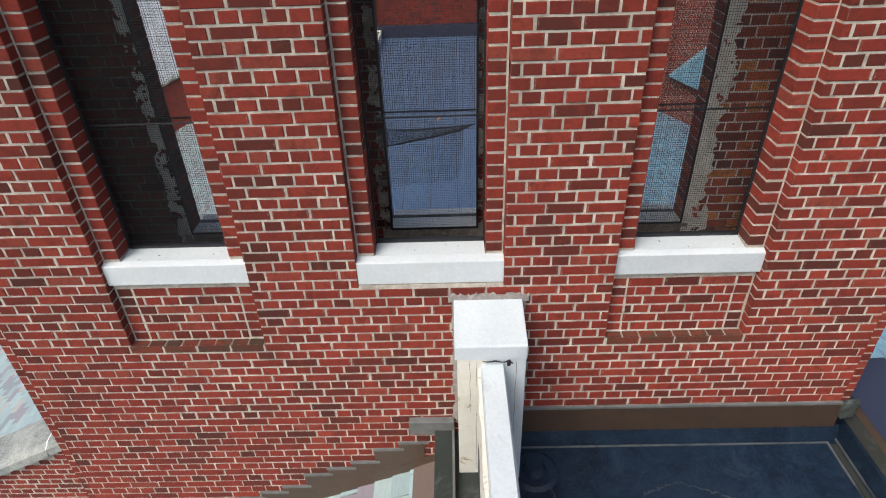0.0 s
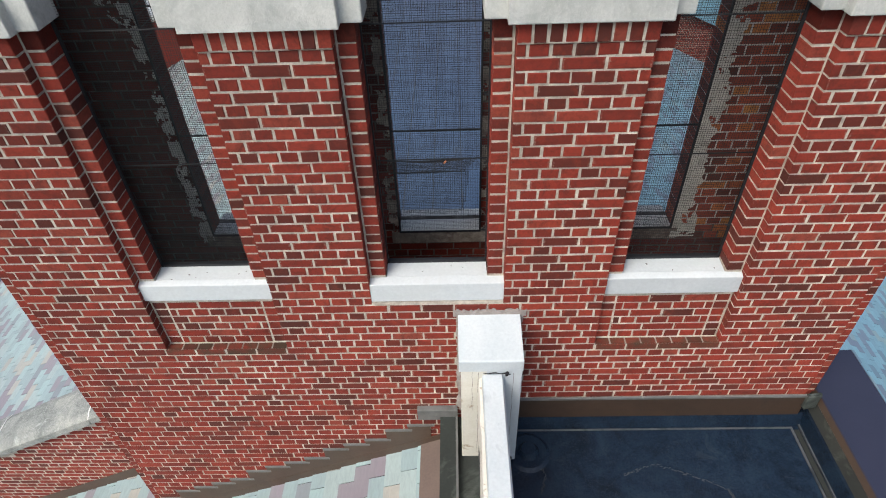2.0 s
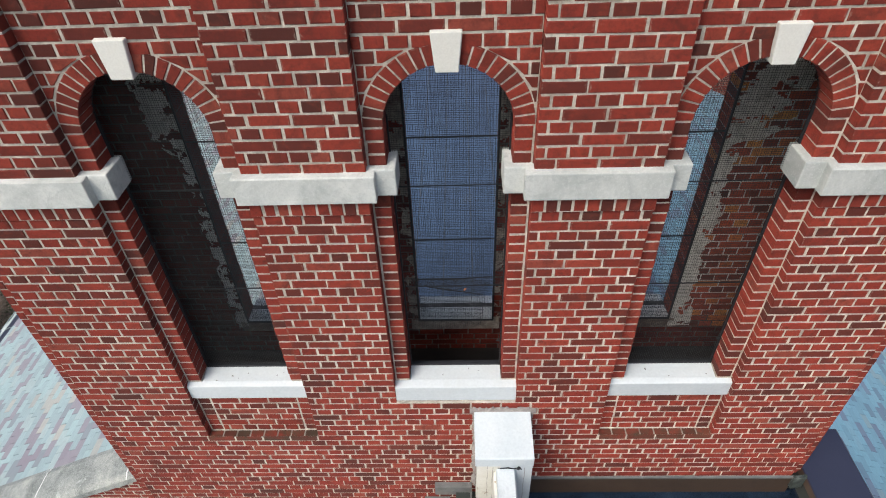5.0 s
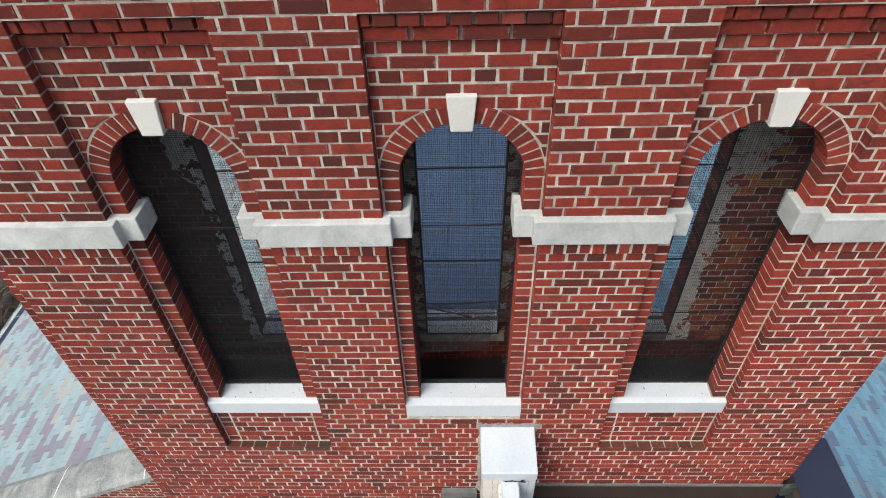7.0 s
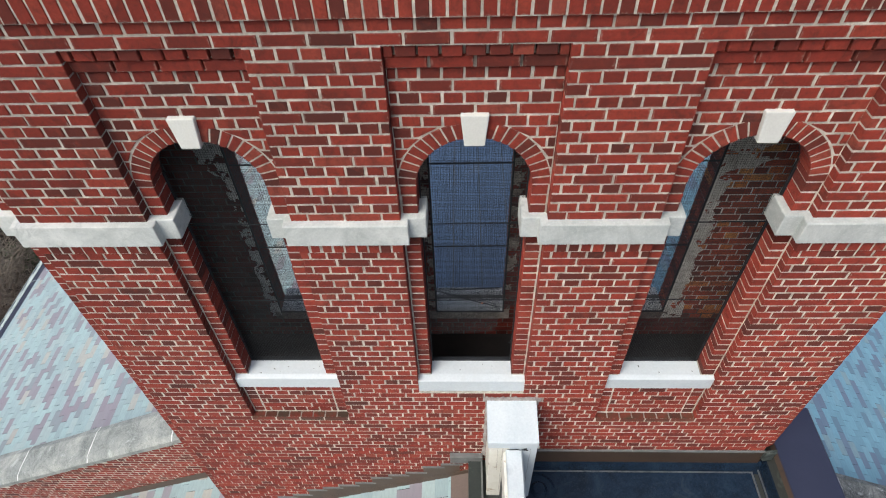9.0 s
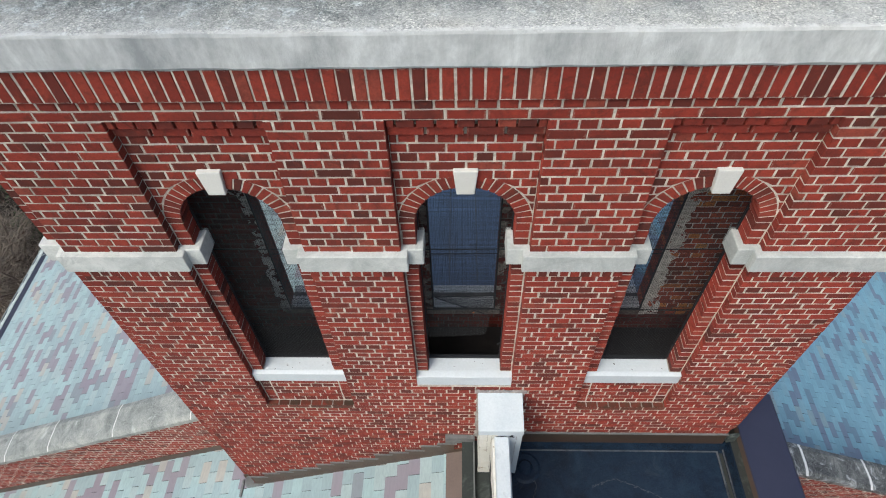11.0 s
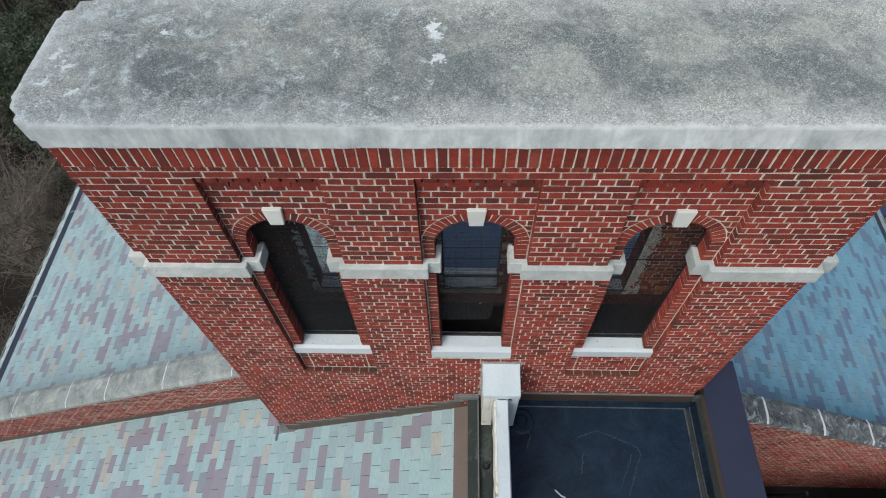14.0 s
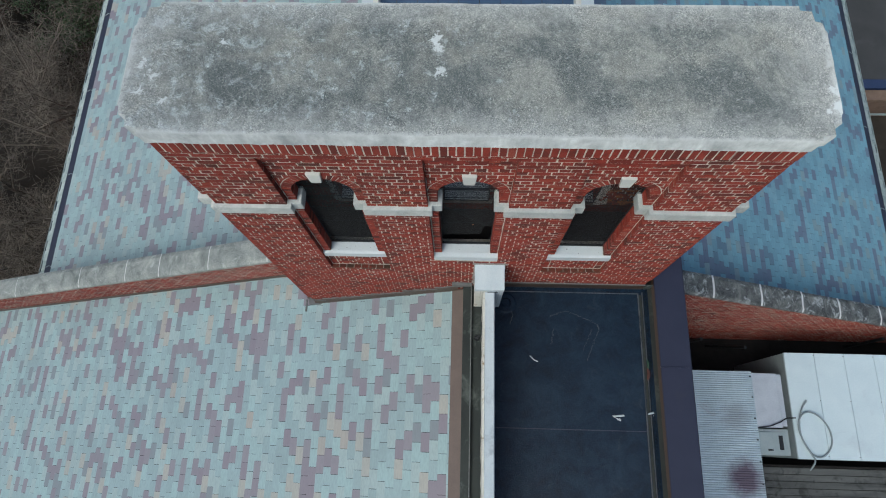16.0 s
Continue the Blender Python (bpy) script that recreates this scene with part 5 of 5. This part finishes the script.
def sealant(x0, x1, z0, z1, along):
    """A ragged band of mortar smeared on the wall along the cap, run along x or z."""
    n = 40
    vs, fs = [], []
    for k in range(n + 1):
        t = k / n
        e = rng.uniform(-0.009, 0.009) + 0.012 * noise.noise((t * 9, x0 * 3, z0))
        if along == "x":
            x = x0 + (x1 - x0) * t
            ring = [(x, -0.004, z0), (x, -0.016, z0), (x, -0.015, z1 + e - 0.008), (x, -0.003, z1 + e)]
        else:
            z = z0 + (z1 - z0) * t
            ring = [(x0, -0.003, z), (x0, -0.015, z), (x1 + e, -0.012, z), (x1 + e * 1.3, -0.003, z)]
        vs += ring
        if k:
            a = 4 * k
            fs += [(a - 4 + i, a - 4 + (i + 1) % 4, a + (i + 1) % 4, a + i) for i in range(4)]
    fs += [(0, 1, 2, 3), (4 * n + 3, 4 * n + 2, 4 * n + 1, 4 * n)]
    return mesh("sealant", vs, fs, SEALANT, cap, "smeared grey sealing mortar")


sealant(0.095, 0.545, 4.445, 4.492, "x")
sealant(0.137, 0.113, 3.45, 4.46, "z")
sealant(0.5, 0.527, 3.6, 4.46, "z")
bm = bmesh.new()
for k in range(10):
    x = 0.14 + 0.014 * k
    box(x, x + 0.013, -0.328, -0.295, 3.2 + rng.uniform(0, 0.08), 3.31, 0, bm)
part("rotten_edge", bm, CREAM, fb, "splintered rotten lower edge")

# ---- flat roof in front on the other side ----
begun = standing()
fr = tagged(part("flat_roof_2", box(0.43, 2.66, -12, -0.006, 3.0, 3.25), MEMBRANE), "black membrane flat roof with scuffs and welded seams", "flat roof", kind="structure")
strip([(2.655, 3.0), (2.8, 3.0), (2.8, 3.48), (2.745, 3.47), (2.68, 3.38), (2.655, 3.256)], -12, 0.44, MEMBRANE, "upstand", fr, "black membrane upstand")
strip([(0.425, 3.25), (0.5, 3.25), (0.43, 3.4)], -12, -0.34, MEMBRANE, "upstand", fr, "black membrane upstand")
part("seam", box(0.5, 2.6, -0.068, -0.056, 3.25, 3.256), SEAM, fr, "faint welded seam")
part("seam", box(2.585, 2.6, -12, -0.06, 3.25, 3.257), SEAM, fr, "stained seam")
part("seam", box(2.645, 2.655, -12, -0.02, 3.256, 3.27), SEAM, fr, "faint welded seam")
part("seam", box(0.5, 2.6, -2.0, -1.99, 3.25, 3.254), NAVY, fr, "lap seam")
part("fillet", prism([(-0.05, 3.25), (-0.012, 3.25), (-0.012, 3.37)], "x", 0.52, 2.66), MEMBRANE, fr, "membrane fillet")
apr = tagged(part("apron_flashing", prism([(-0.012, 3.36), (-0.02, 3.36), (-0.012, 3.565), (-0.005, 3.565)], "x", 0.53, 2.62), APRON), "dark brown metal apron flashing along the brick wall", "flashing", kind="structure")
part("lead_edge", box(0.53, 2.62, -0.02, -0.004, 3.562, 3.58), LEAD, apr)
bm = box(2.61, 2.7, -0.035, -0.004, 3.46, 3.6, 0.008, None, 2)
for v in bm.verts:
    v.co += Vector((rng.uniform(-1, 1), rng.uniform(-1, 0.2), rng.uniform(-1, 1))) * 0.012
part("corner_piece", bm, COPPER, apr, "crumpled dull grey corner")
edge = tagged(strip([(2.75, 2.9), (3.18, 2.9), (3.18, 3.505), (3.165, 3.515), (2.765, 3.5), (2.75, 3.485)], -12, 0.44, NAVY, "roof_edge_cap"), "dark navy metal cap along the flat roof edge", "edge cap", kind="structure")
tagged(part("wall_yard", box(2.72, 3.17, -12, 0.44, -7.2, 2.9), BRICK_ALL), "brick side wall above the yard", "brick wall", kind="structure")
tagged(part("wall_under", box(-0.2, 2.72, -12, -0.0, -7.2, 2.88), BRICK_ALL), "brick core of the front wing", "brick wall", kind="structure")
for y in (-1.15, -4.2):
    part("cap_seam", box(2.748, 3.183, y, y + 0.012, 3.48, 3.52), NAVY, edge)

for k, pts in enumerate((((1.3, -0.42), (1.53, -0.34), (1.75, -0.42), (1.98, -0.53), (2.0, -0.6), (1.9, -0.82), (1.81, -1.05)), ((1.35, -0.6), (1.31, -0.82)), ((1.9, -0.6), (1.76, -0.9)), ((0.72, -0.3), (0.76, -0.42), (0.72, -0.55)))):
    r = random.Random(k)
    vs, fs = [], []
    for j, (a, b) in enumerate(zip(pts, pts[1:])):
        for s in range(34):
            t = (s + r.uniform(0, 1.0)) / 34
            x, y = a[0] + (b[0] - a[0]) * t + r.gauss(0, 0.005), a[1] + (b[1] - a[1]) * t + r.gauss(0, 0.005)
            q, w = r.uniform(0.002, 0.011), r.uniform(0.001, 0.0035)
            ang = math.atan2(b[1] - a[1], b[0] - a[0]) + r.uniform(-0.4, 0.4)
            c_, s_ = math.cos(ang), math.sin(ang)
            k0 = len(vs)
            vs += [(x + u * c_ - v * s_, y + u * s_ + v * c_, 3.2525) for u, v in ((-q, -w), (q, -w), (q, w), (-q, w))]
            fs.append((k0, k0 + 1, k0 + 2, k0 + 3))
    mesh("scuff", vs, fs, SCUFF, fr, "pale scuff mark")


def scrap(x, y, z, size, seed, label, n=5):
    r = random.Random(seed)
    pts = [(x + r.uniform(-1, 1) * size, y + r.uniform(-1, 1) * size * 0.6, z + 0.006 + r.uniform(0, 0.02)) for _ in range(n)]
    bm = tube(pts, [size * r.uniform(0.06, 0.16) for _ in pts], 5)
    return tagged(part("scrap", bm, WHITE), label, "debris", "scraps on the roof")


tagged(part("stick", tube([(1.0, -1.0, 3.258), (1.06, -1.06, 3.262), (1.11, -1.08, 3.258)], 0.008, 5), WHITE), "short white splinter on the black roof", "debris")
scrap(2.2, -1.84, 3.25, 0.09, 2, "crumpled white scrap on the black roof")
scrap(2.68, -1.76, 3.3, 0.09, 5, "white torn scrap at the roof upstand", 6)
bm = bmesh.new()
bmesh.ops.create_cone(bm, cap_ends=True, segments=14, radius1=0.045, radius2=0.03, depth=0.04, matrix=Matrix.Translation((0.24, -0.78, 3.38)))
tube([(0.24, -0.78, 3.4), (0.31, -0.74, 3.43)], 0.012, 6, bm)
tagged(part("pipe_clamp", bm, WIRE), "small dark clamp on the metal ledge", "clamp")
bm = bmesh.new()
bmesh.ops.create_cone(bm, cap_ends=True, segments=20, radius1=0.16, radius2=0.13, depth=0.02, matrix=Matrix.Translation((0.66, -0.24, 3.258)))
bmesh.ops.create_cone(bm, cap_ends=True, segments=16, radius1=0.09, radius2=0.05, depth=0.06, matrix=Matrix.Translation((0.66, -0.24, 3.28)))
tagged(part("roof_drain", bm, MEMBRANE), "black membrane covered roof drain", "drain")

strip([(2.73, 3.462), (2.752, 3.49), (2.752, 3.502), (2.724, 3.472)], -12, 0.3, APRON, "brown_edge", fr, "brown metal edge of the upstand")
strip([(2.607, 3.25), (2.64, 3.25), (2.64, 3.256), (2.607, 3.256)], -12, -0.08, MOSS, "worn_strip", fr, "green-grey worn strip")
strip([(2.69, 3.396), (2.735, 3.462), (2.73, 3.47), (2.685, 3.404)], -12, 0.3, MOSS, "worn_strip", fr, "green-grey worn strip")
dead = thing("small_debris", "small dark red and green scrap at the roof upstand", "debris")
part("scrap", tube([(2.64, -1.3, 3.275), (2.66, -1.22, 3.285), (2.645, -1.14, 3.28)], [0.015, 0.026, 0.012], 6), plain("dark_red_plastic", (0.05, 0.018, 0.014), (0.1, 0.035, 0.025), 30, 0.6), dead)
part("scrap", tube([(2.65, -1.16, 3.28), (2.66, -1.08, 3.285), (2.65, -1.02, 3.275)], [0.012, 0.02, 0.008], 6), plain("dark_green_plastic", (0.02, 0.05, 0.03), (0.04, 0.09, 0.05), 30, 0.6), dead)

moved(begun, -0.05)

# ---- the yard with its sheds ----
begun = standing()
# Yard floor and shed bodies carry the yard's deep shade in their colour.
yard = tagged(part("yard_floor", box(3.17, 14, -12, 0.46, -7.2, -3.4), DARK), "yard floor between the walls, coloured near-black as shade", "floor", kind="structure")
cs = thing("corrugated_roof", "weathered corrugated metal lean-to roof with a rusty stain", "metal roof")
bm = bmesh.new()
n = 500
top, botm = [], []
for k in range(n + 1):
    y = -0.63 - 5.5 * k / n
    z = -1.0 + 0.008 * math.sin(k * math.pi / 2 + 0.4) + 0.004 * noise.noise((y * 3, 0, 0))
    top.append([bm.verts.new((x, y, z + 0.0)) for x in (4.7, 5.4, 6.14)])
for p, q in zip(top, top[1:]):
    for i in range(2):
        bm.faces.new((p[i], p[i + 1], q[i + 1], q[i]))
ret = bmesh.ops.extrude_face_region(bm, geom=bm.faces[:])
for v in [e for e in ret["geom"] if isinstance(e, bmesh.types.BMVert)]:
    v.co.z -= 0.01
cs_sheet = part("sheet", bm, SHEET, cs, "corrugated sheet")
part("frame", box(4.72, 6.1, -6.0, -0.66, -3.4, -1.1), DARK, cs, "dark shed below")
for k in range(9):
    y = -0.75 - 0.42 * k
    part("bolt", box(6.085, 6.11, y, y + 0.025, -0.99, -0.965), WIRE, cs_sheet)
fs_ = thing("flat_sheet_hatch", "smooth pale metal sheet with folded edge beside the shed", "metal sheet")
part("sheet", box(6.13, 6.66, -1.75, -0.66, -1.06, -1.02, 0.004), GALV, fs_)
for k in range(4):
    part("fold", box(6.66 + 0.025 * k, 6.68 + 0.025 * k, -1.72, -0.68, -1.06, -1.015 - 0.006 * k), GALV, fs_)
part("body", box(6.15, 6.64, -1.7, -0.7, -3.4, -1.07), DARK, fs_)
unit = thing("rooftop_unit", "large white panelled cooling unit in the yard", "air unit")
ux0, ux1, uy0, uy1 = 6.865, 11.5, -2.345, -0.22
part("body", box(ux0 + 0.01, ux1 - 0.01, uy0 + 0.01, uy1 - 0.01, -3.4, -1.05), GREYBOX, unit, "grey side casing")
x = ux0
k = 0
while x < ux1 - 0.1:
    w = 0.615 if k else 0.625
    pn = part("panel", box(x + 0.004, min(x + w, ux1) - 0.004, uy0, uy1, -1.05, -1.0, 0.004), PANEL, unit, "white top panel")
    for yy in (uy0 + 0.06, -1.2, uy1 - 0.06):
        part("screw", box(x + w - 0.02, x + w - 0.006, yy, yy + 0.014, -1.0, -0.994), WIRE, pn)
    x += w
    k += 1
part("end_panel", box(11.2, 11.5, -2.9, uy0 - 0.004, -1.6, -1.1), PANEL, unit)
jb = thing("junction_box", "grey-green metal junction box beside the cooling unit", "junction box")
part("case", box(6.16, 6.82, -2.29, -1.77, -1.7, -1.16, 0.01), GREYBOX, jb)
lid = part("lid", box(6.2, 6.78, -2.27, -1.83, -1.16, -1.14, 0.006), GREYBOX, jb)
part("vent", box(6.6, 6.68, -2.18, -1.9, -1.14, -1.13), WIRE, lid, "dark slot")
part("latch", box(6.36, 6.46, -2.2, -2.17, -1.14, -1.125), WIRE, lid)
pts = [(7.17, -1.2, -0.95), (7.07, -1.35, -0.965), (6.99, -1.55, -0.97), (6.96, -1.8, -0.97), (7.0, -2.0, -0.97), (7.1, -2.2, -0.97), (7.26, -2.3, -0.97), (7.42, -2.24, -0.97), (7.55, -2.06, -0.97),
       (7.57, -1.84, -0.97), (7.48, -1.62, -0.965), (7.32, -1.47, -0.96), (7.14, -1.43, -0.955), (7.0, -1.52, -0.94), (6.93, -1.72, -0.945), (6.98, -1.98, -0.945), (7.1, -2.22, -0.95), (7.17, -2.38, -0.96), (7.12, -2.55, -1.1)]
tagged(part("hose", tube(smooth(pts), 0.017, 8), HOSE), "coiled grey hose lying on the white unit", "hose")
tagged(part("cable", tube([(6.14, -1.76, -0.99), (6.4, -1.72, -1.0), (6.6, -1.64, -0.99), (6.72, -1.56, -0.96), (6.9, -1.55, -0.95)], 0.012, 6), WIRE), "black cable between shed and unit", "cable")
dk = thing("timber_deck", "dark weathered plank deck below the unit", "deck", "structure")
for k in range(26):
    y = -2.55 - 0.145 * k
    part("plank", box(6.2, 12.5, y - 0.135, y, -2.6 + rng.uniform(-0.004, 0.004), -2.56, 0.004), DECK, dk)
part("deck_frame", box(6.25, 12.4, -6.2, -2.5, -3.4, -2.6), DARK, dk)
tagged(part("timber_post", box(6.3, 6.42, -2.9, -2.6, -2.56, -2.2, 0.006), BROWN), "brown timber post end beside the deck", "post")
tagged(part("tarpaulin", prism([(10.6, -2.05), (12.5, -2.0), (12.5, -1.96), (10.6, -2.01)], "y", -0.15, 0.42), plain("teal_sheet", (0.03, 0.12, 0.12), (0.05, 0.18, 0.17), 4, 0.6)), "teal sheet at the foot of the gable wall", "tarpaulin")
part("sheet_stand", box(10.7, 12.4, -0.1, 0.4, -3.4, -2.05), DARK, bpy.data.objects["tarpaulin"])
for (a, b) in (((5.2, 0.2, -3.3), (5.35, 0.1, -1.4)), ((6.2, 0.25, -3.3), (6.33, -0.05, -1.5)), ((9.6, 0.3, -3.3), (9.7, 0.3, -2.0))):
    tagged(part("pipe", tube([a, b], 0.035, 8), WIRE), "dark pipe in the yard shadow", "pipe")


moved(begun, -0.09)


# ---- trees and shrubs beside the building ----
def bare_tree(name, x, y, height, spread, seed, label, category, twig_mat=BARK, leaves=0, leaf_mat=LEAF, ground=-7.2):
    """A trunk with limbs and a crown of fine twigs, bare or with small leaves."""
    r = random.Random(seed)
    t = thing(name, label, category, "", "bare woodland beside the building", at=pose(x, y, ground, 0, 0, r.uniform(0, 360)))
    bm = bmesh.new()
    tips = []
    top = Vector((r.uniform(-0.3, 0.3), r.uniform(-0.3, 0.3), height * 0.55))
    tube([(0, 0, 0), top * 0.5, top], [0.05 * spread, 0.035 * spread, 0.02 * spread], 6, bm)
    for k in range(9):
        a = r.uniform(0, 6.283)
        s = top * r.uniform(0.3, 1.0)
        e = Vector((math.cos(a), math.sin(a), 0)) * spread * r.uniform(0.4, 0.95) + Vector((0, 0, height * r.uniform(0.6, 1.0)))
        m = s.lerp(e, 0.5) + Vector((r.uniform(-0.2, 0.2), r.uniform(-0.2, 0.2), 0.15))
        tube([s, m, e], [0.02 * spread, 0.012 * spread, 0.005 * spread], 5, bm)
        tips += [s.lerp(m, 0.6), m, m.lerp(e, 0.5), e]
    part("trunk", bm, twig_mat, t)
    vs, fs = [], []
    lv, lf = [], []
    for k in range(520):
        b = r.choice(tips) + Vector((r.gauss(0, 0.12), r.gauss(0, 0.12), r.gauss(0, 0.1))) * spread
        d = Vector((r.gauss(0, 1), r.gauss(0, 1), r.gauss(0.35, 0.6))).normalized()
        ln = r.uniform(0.25, 0.8) * spread * 0.5
        s = d.cross(Vector((0, 0, 1))).normalized() * 0.009
        u = d.cross(s).normalized() * 0.009
        k0 = len(vs)
        bend = Vector((r.gauss(0, 1), r.gauss(0, 1), r.gauss(0, 1))) * ln * 0.12
        vs += [b + s, b - s * 0.5 + u, b - s * 0.5 - u, b + d * ln * 0.55 + bend + s * 0.5, b + d * ln * 0.55 + bend - s * 0.5, b + d * ln]
        fs += [(k0, k0 + 1, k0 + 4, k0 + 3), (k0 + 1, k0 + 2, k0 + 4), (k0 + 2, k0, k0 + 3, k0 + 4), (k0 + 3, k0 + 4, k0 + 5)]
        for j in range(leaves):
            q = b + d * ln * r.uniform(0.2, 1.0) + Vector((r.gauss(0, 0.06), r.gauss(0, 0.06), r.gauss(0, 0.06)))
            e1 = Vector((r.gauss(0, 1), r.gauss(0, 1), r.gauss(0, 0.5))).normalized() * r.uniform(0.04, 0.08)
            e2 = e1.cross(Vector((r.gauss(0, 1), r.gauss(0, 1), r.gauss(0, 1)))).normalized() * 0.03
            k1 = len(lv)
            lv += [q - e1, q + e2, q + e1, q - e2]
            lf.append((k1, k1 + 1, k1 + 2, k1 + 3))
    crown_ob = mesh("crown", vs, fs, twig_mat, t)
    if leaves:
        mesh("foliage", lv, lf, leaf_mat, t)
    return t


tr = random.Random(11)
kinds = [bare_tree("shrub", -13, 4, 2.6, 1.5, 1, "bare grey-brown twiggy shrub beside the building", "shrub"),
         bare_tree("tree", -14, 9, 4.6, 2.2, 2, "leafless tree with a dense crown of fine twigs", "tree"),
         bare_tree("evergreen_shrub", -15, 13, 2.8, 1.6, 3, "dark evergreen shrub among bare trees", "shrub", BARK, 6, LEAF),
         bare_tree("russet_shrub", -14, 16, 2.6, 1.6, 4, "shrub with dry russet leaves", "shrub", BARK, 4, RUSSET)]
spots = []
for k in range(900):
    x, y = -11.6 - tr.random() ** 1.3 * 13, tr.uniform(-3, 27)
    if all(math.hypot(x - a, y - b) > 1.15 for a, b in spots):
        spots.append((x, y))
for x, y in spots[:120]:
    if y > 13:
        which = tr.choice((0, 1, 2, 2, 3, 3))
    elif y > 10:
        which = tr.choice((0, 0, 1, 2, 3))
    else:
        which = tr.choice((0, 0, 0, 1, 1))
    copy_thing(kinds[which], pose(x, y, -7.2 + tr.uniform(-0.2, 0.0), 0, 0, tr.uniform(0, 360)))

# ---- single bricks ----
mossy = [q for q in near if Z_PANEL - COURSE < q[2] < Z_PANEL and any(abs((q[0] + q[1]) / 2 - c) < 0.36 for c in AXES[::2])]
lay(base, [q for q in near if q not in mossy] + mid_bricks, FACE)
lay(base, mossy, FACE, BRICK_MOSS)
joined("bricks", [(FACE, far_low)], BRICK_ALL, base, "red bricks with pale joints")
for p, rows in zip(pier_obs, pier_bricks):
    lay(p, rows, FACE)
for p, ups in zip(pier_obs, rowlocks):
    lay(p, ups, pose(0, -0.012, 0))
for i, (w, (jamb, rows, corbels)) in enumerate(zip(win_obs, win_bricks)):
    lay(w, jamb, FACE_IN, BRICK, 0.134)
    lay(w, rows, FACE_IN)
    for course, y in zip(corbels, (0.018, 0.036)):
        lay(w, course, pose(0, y, 0))
    c = AXES[i]
    if i != 1:
        lay(w, bond(c - HALF + 0.1, c + HALF - 0.1, Z_PANEL, 6, 0, c), FACE_IN)
        for a, b in ((c - HALF + 0.011, c - HALF + 0.1 - JOINT), (c + HALF - 0.1 + JOINT, c + HALF - 0.011)):
            lay(w, [(a, b, Z_PANEL + k * COURSE + JOINT / 2, Z_PANEL + (k + 1) * COURSE - JOINT / 2) for k in range(6)], FACE_IN)
# one darker brick in each reveal, just under the band
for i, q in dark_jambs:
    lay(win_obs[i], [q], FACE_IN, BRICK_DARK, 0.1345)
# voussoirs share one wedge
half_key, count = radians(8.6), 10
step = (math.pi / 2 - half_key) / count
wedge = bpy.data.meshes.new("voussoir")
g = 0.0045
r0, r1, ch = OPEN, HALF - 0.002, 0.003
ring = lambda inset, y: [(r * math.sin(a), y, r * math.cos(a)) for r, a in ((r0 + inset, -step / 2 + (g + inset) / r0), (r0 + inset, step / 2 - (g + inset) / r0), (r1 - inset, step / 2 - (g + inset) / r1), (r1 - inset, -step / 2 + (g + inset) / r1))]
wedge.from_pydata(ring(ch, 0) + ring(0, ch) + ring(0, 0.134), [], BRICK_QUADS)
wedge.materials.append(BRICK)
for w, c in zip(win_obs, AXES):
    for s in (-1, 1):
        for k in range(count):
            ob = new("voussoir", wedge)
            ob.parent = w
            ob.matrix_basis = pose(c, RECESS + rng.uniform(-0.001, 0.001), Z_SPRING) @ Matrix.Rotation(s * (half_key + step * (k + 0.5)), 4, "Y")
lay(crown, bond(X0, X1, Z_RECESS, 2, 1, AXES[1]), FACE)
lay(crown, soldiers, pose(0, -0.02, 0))
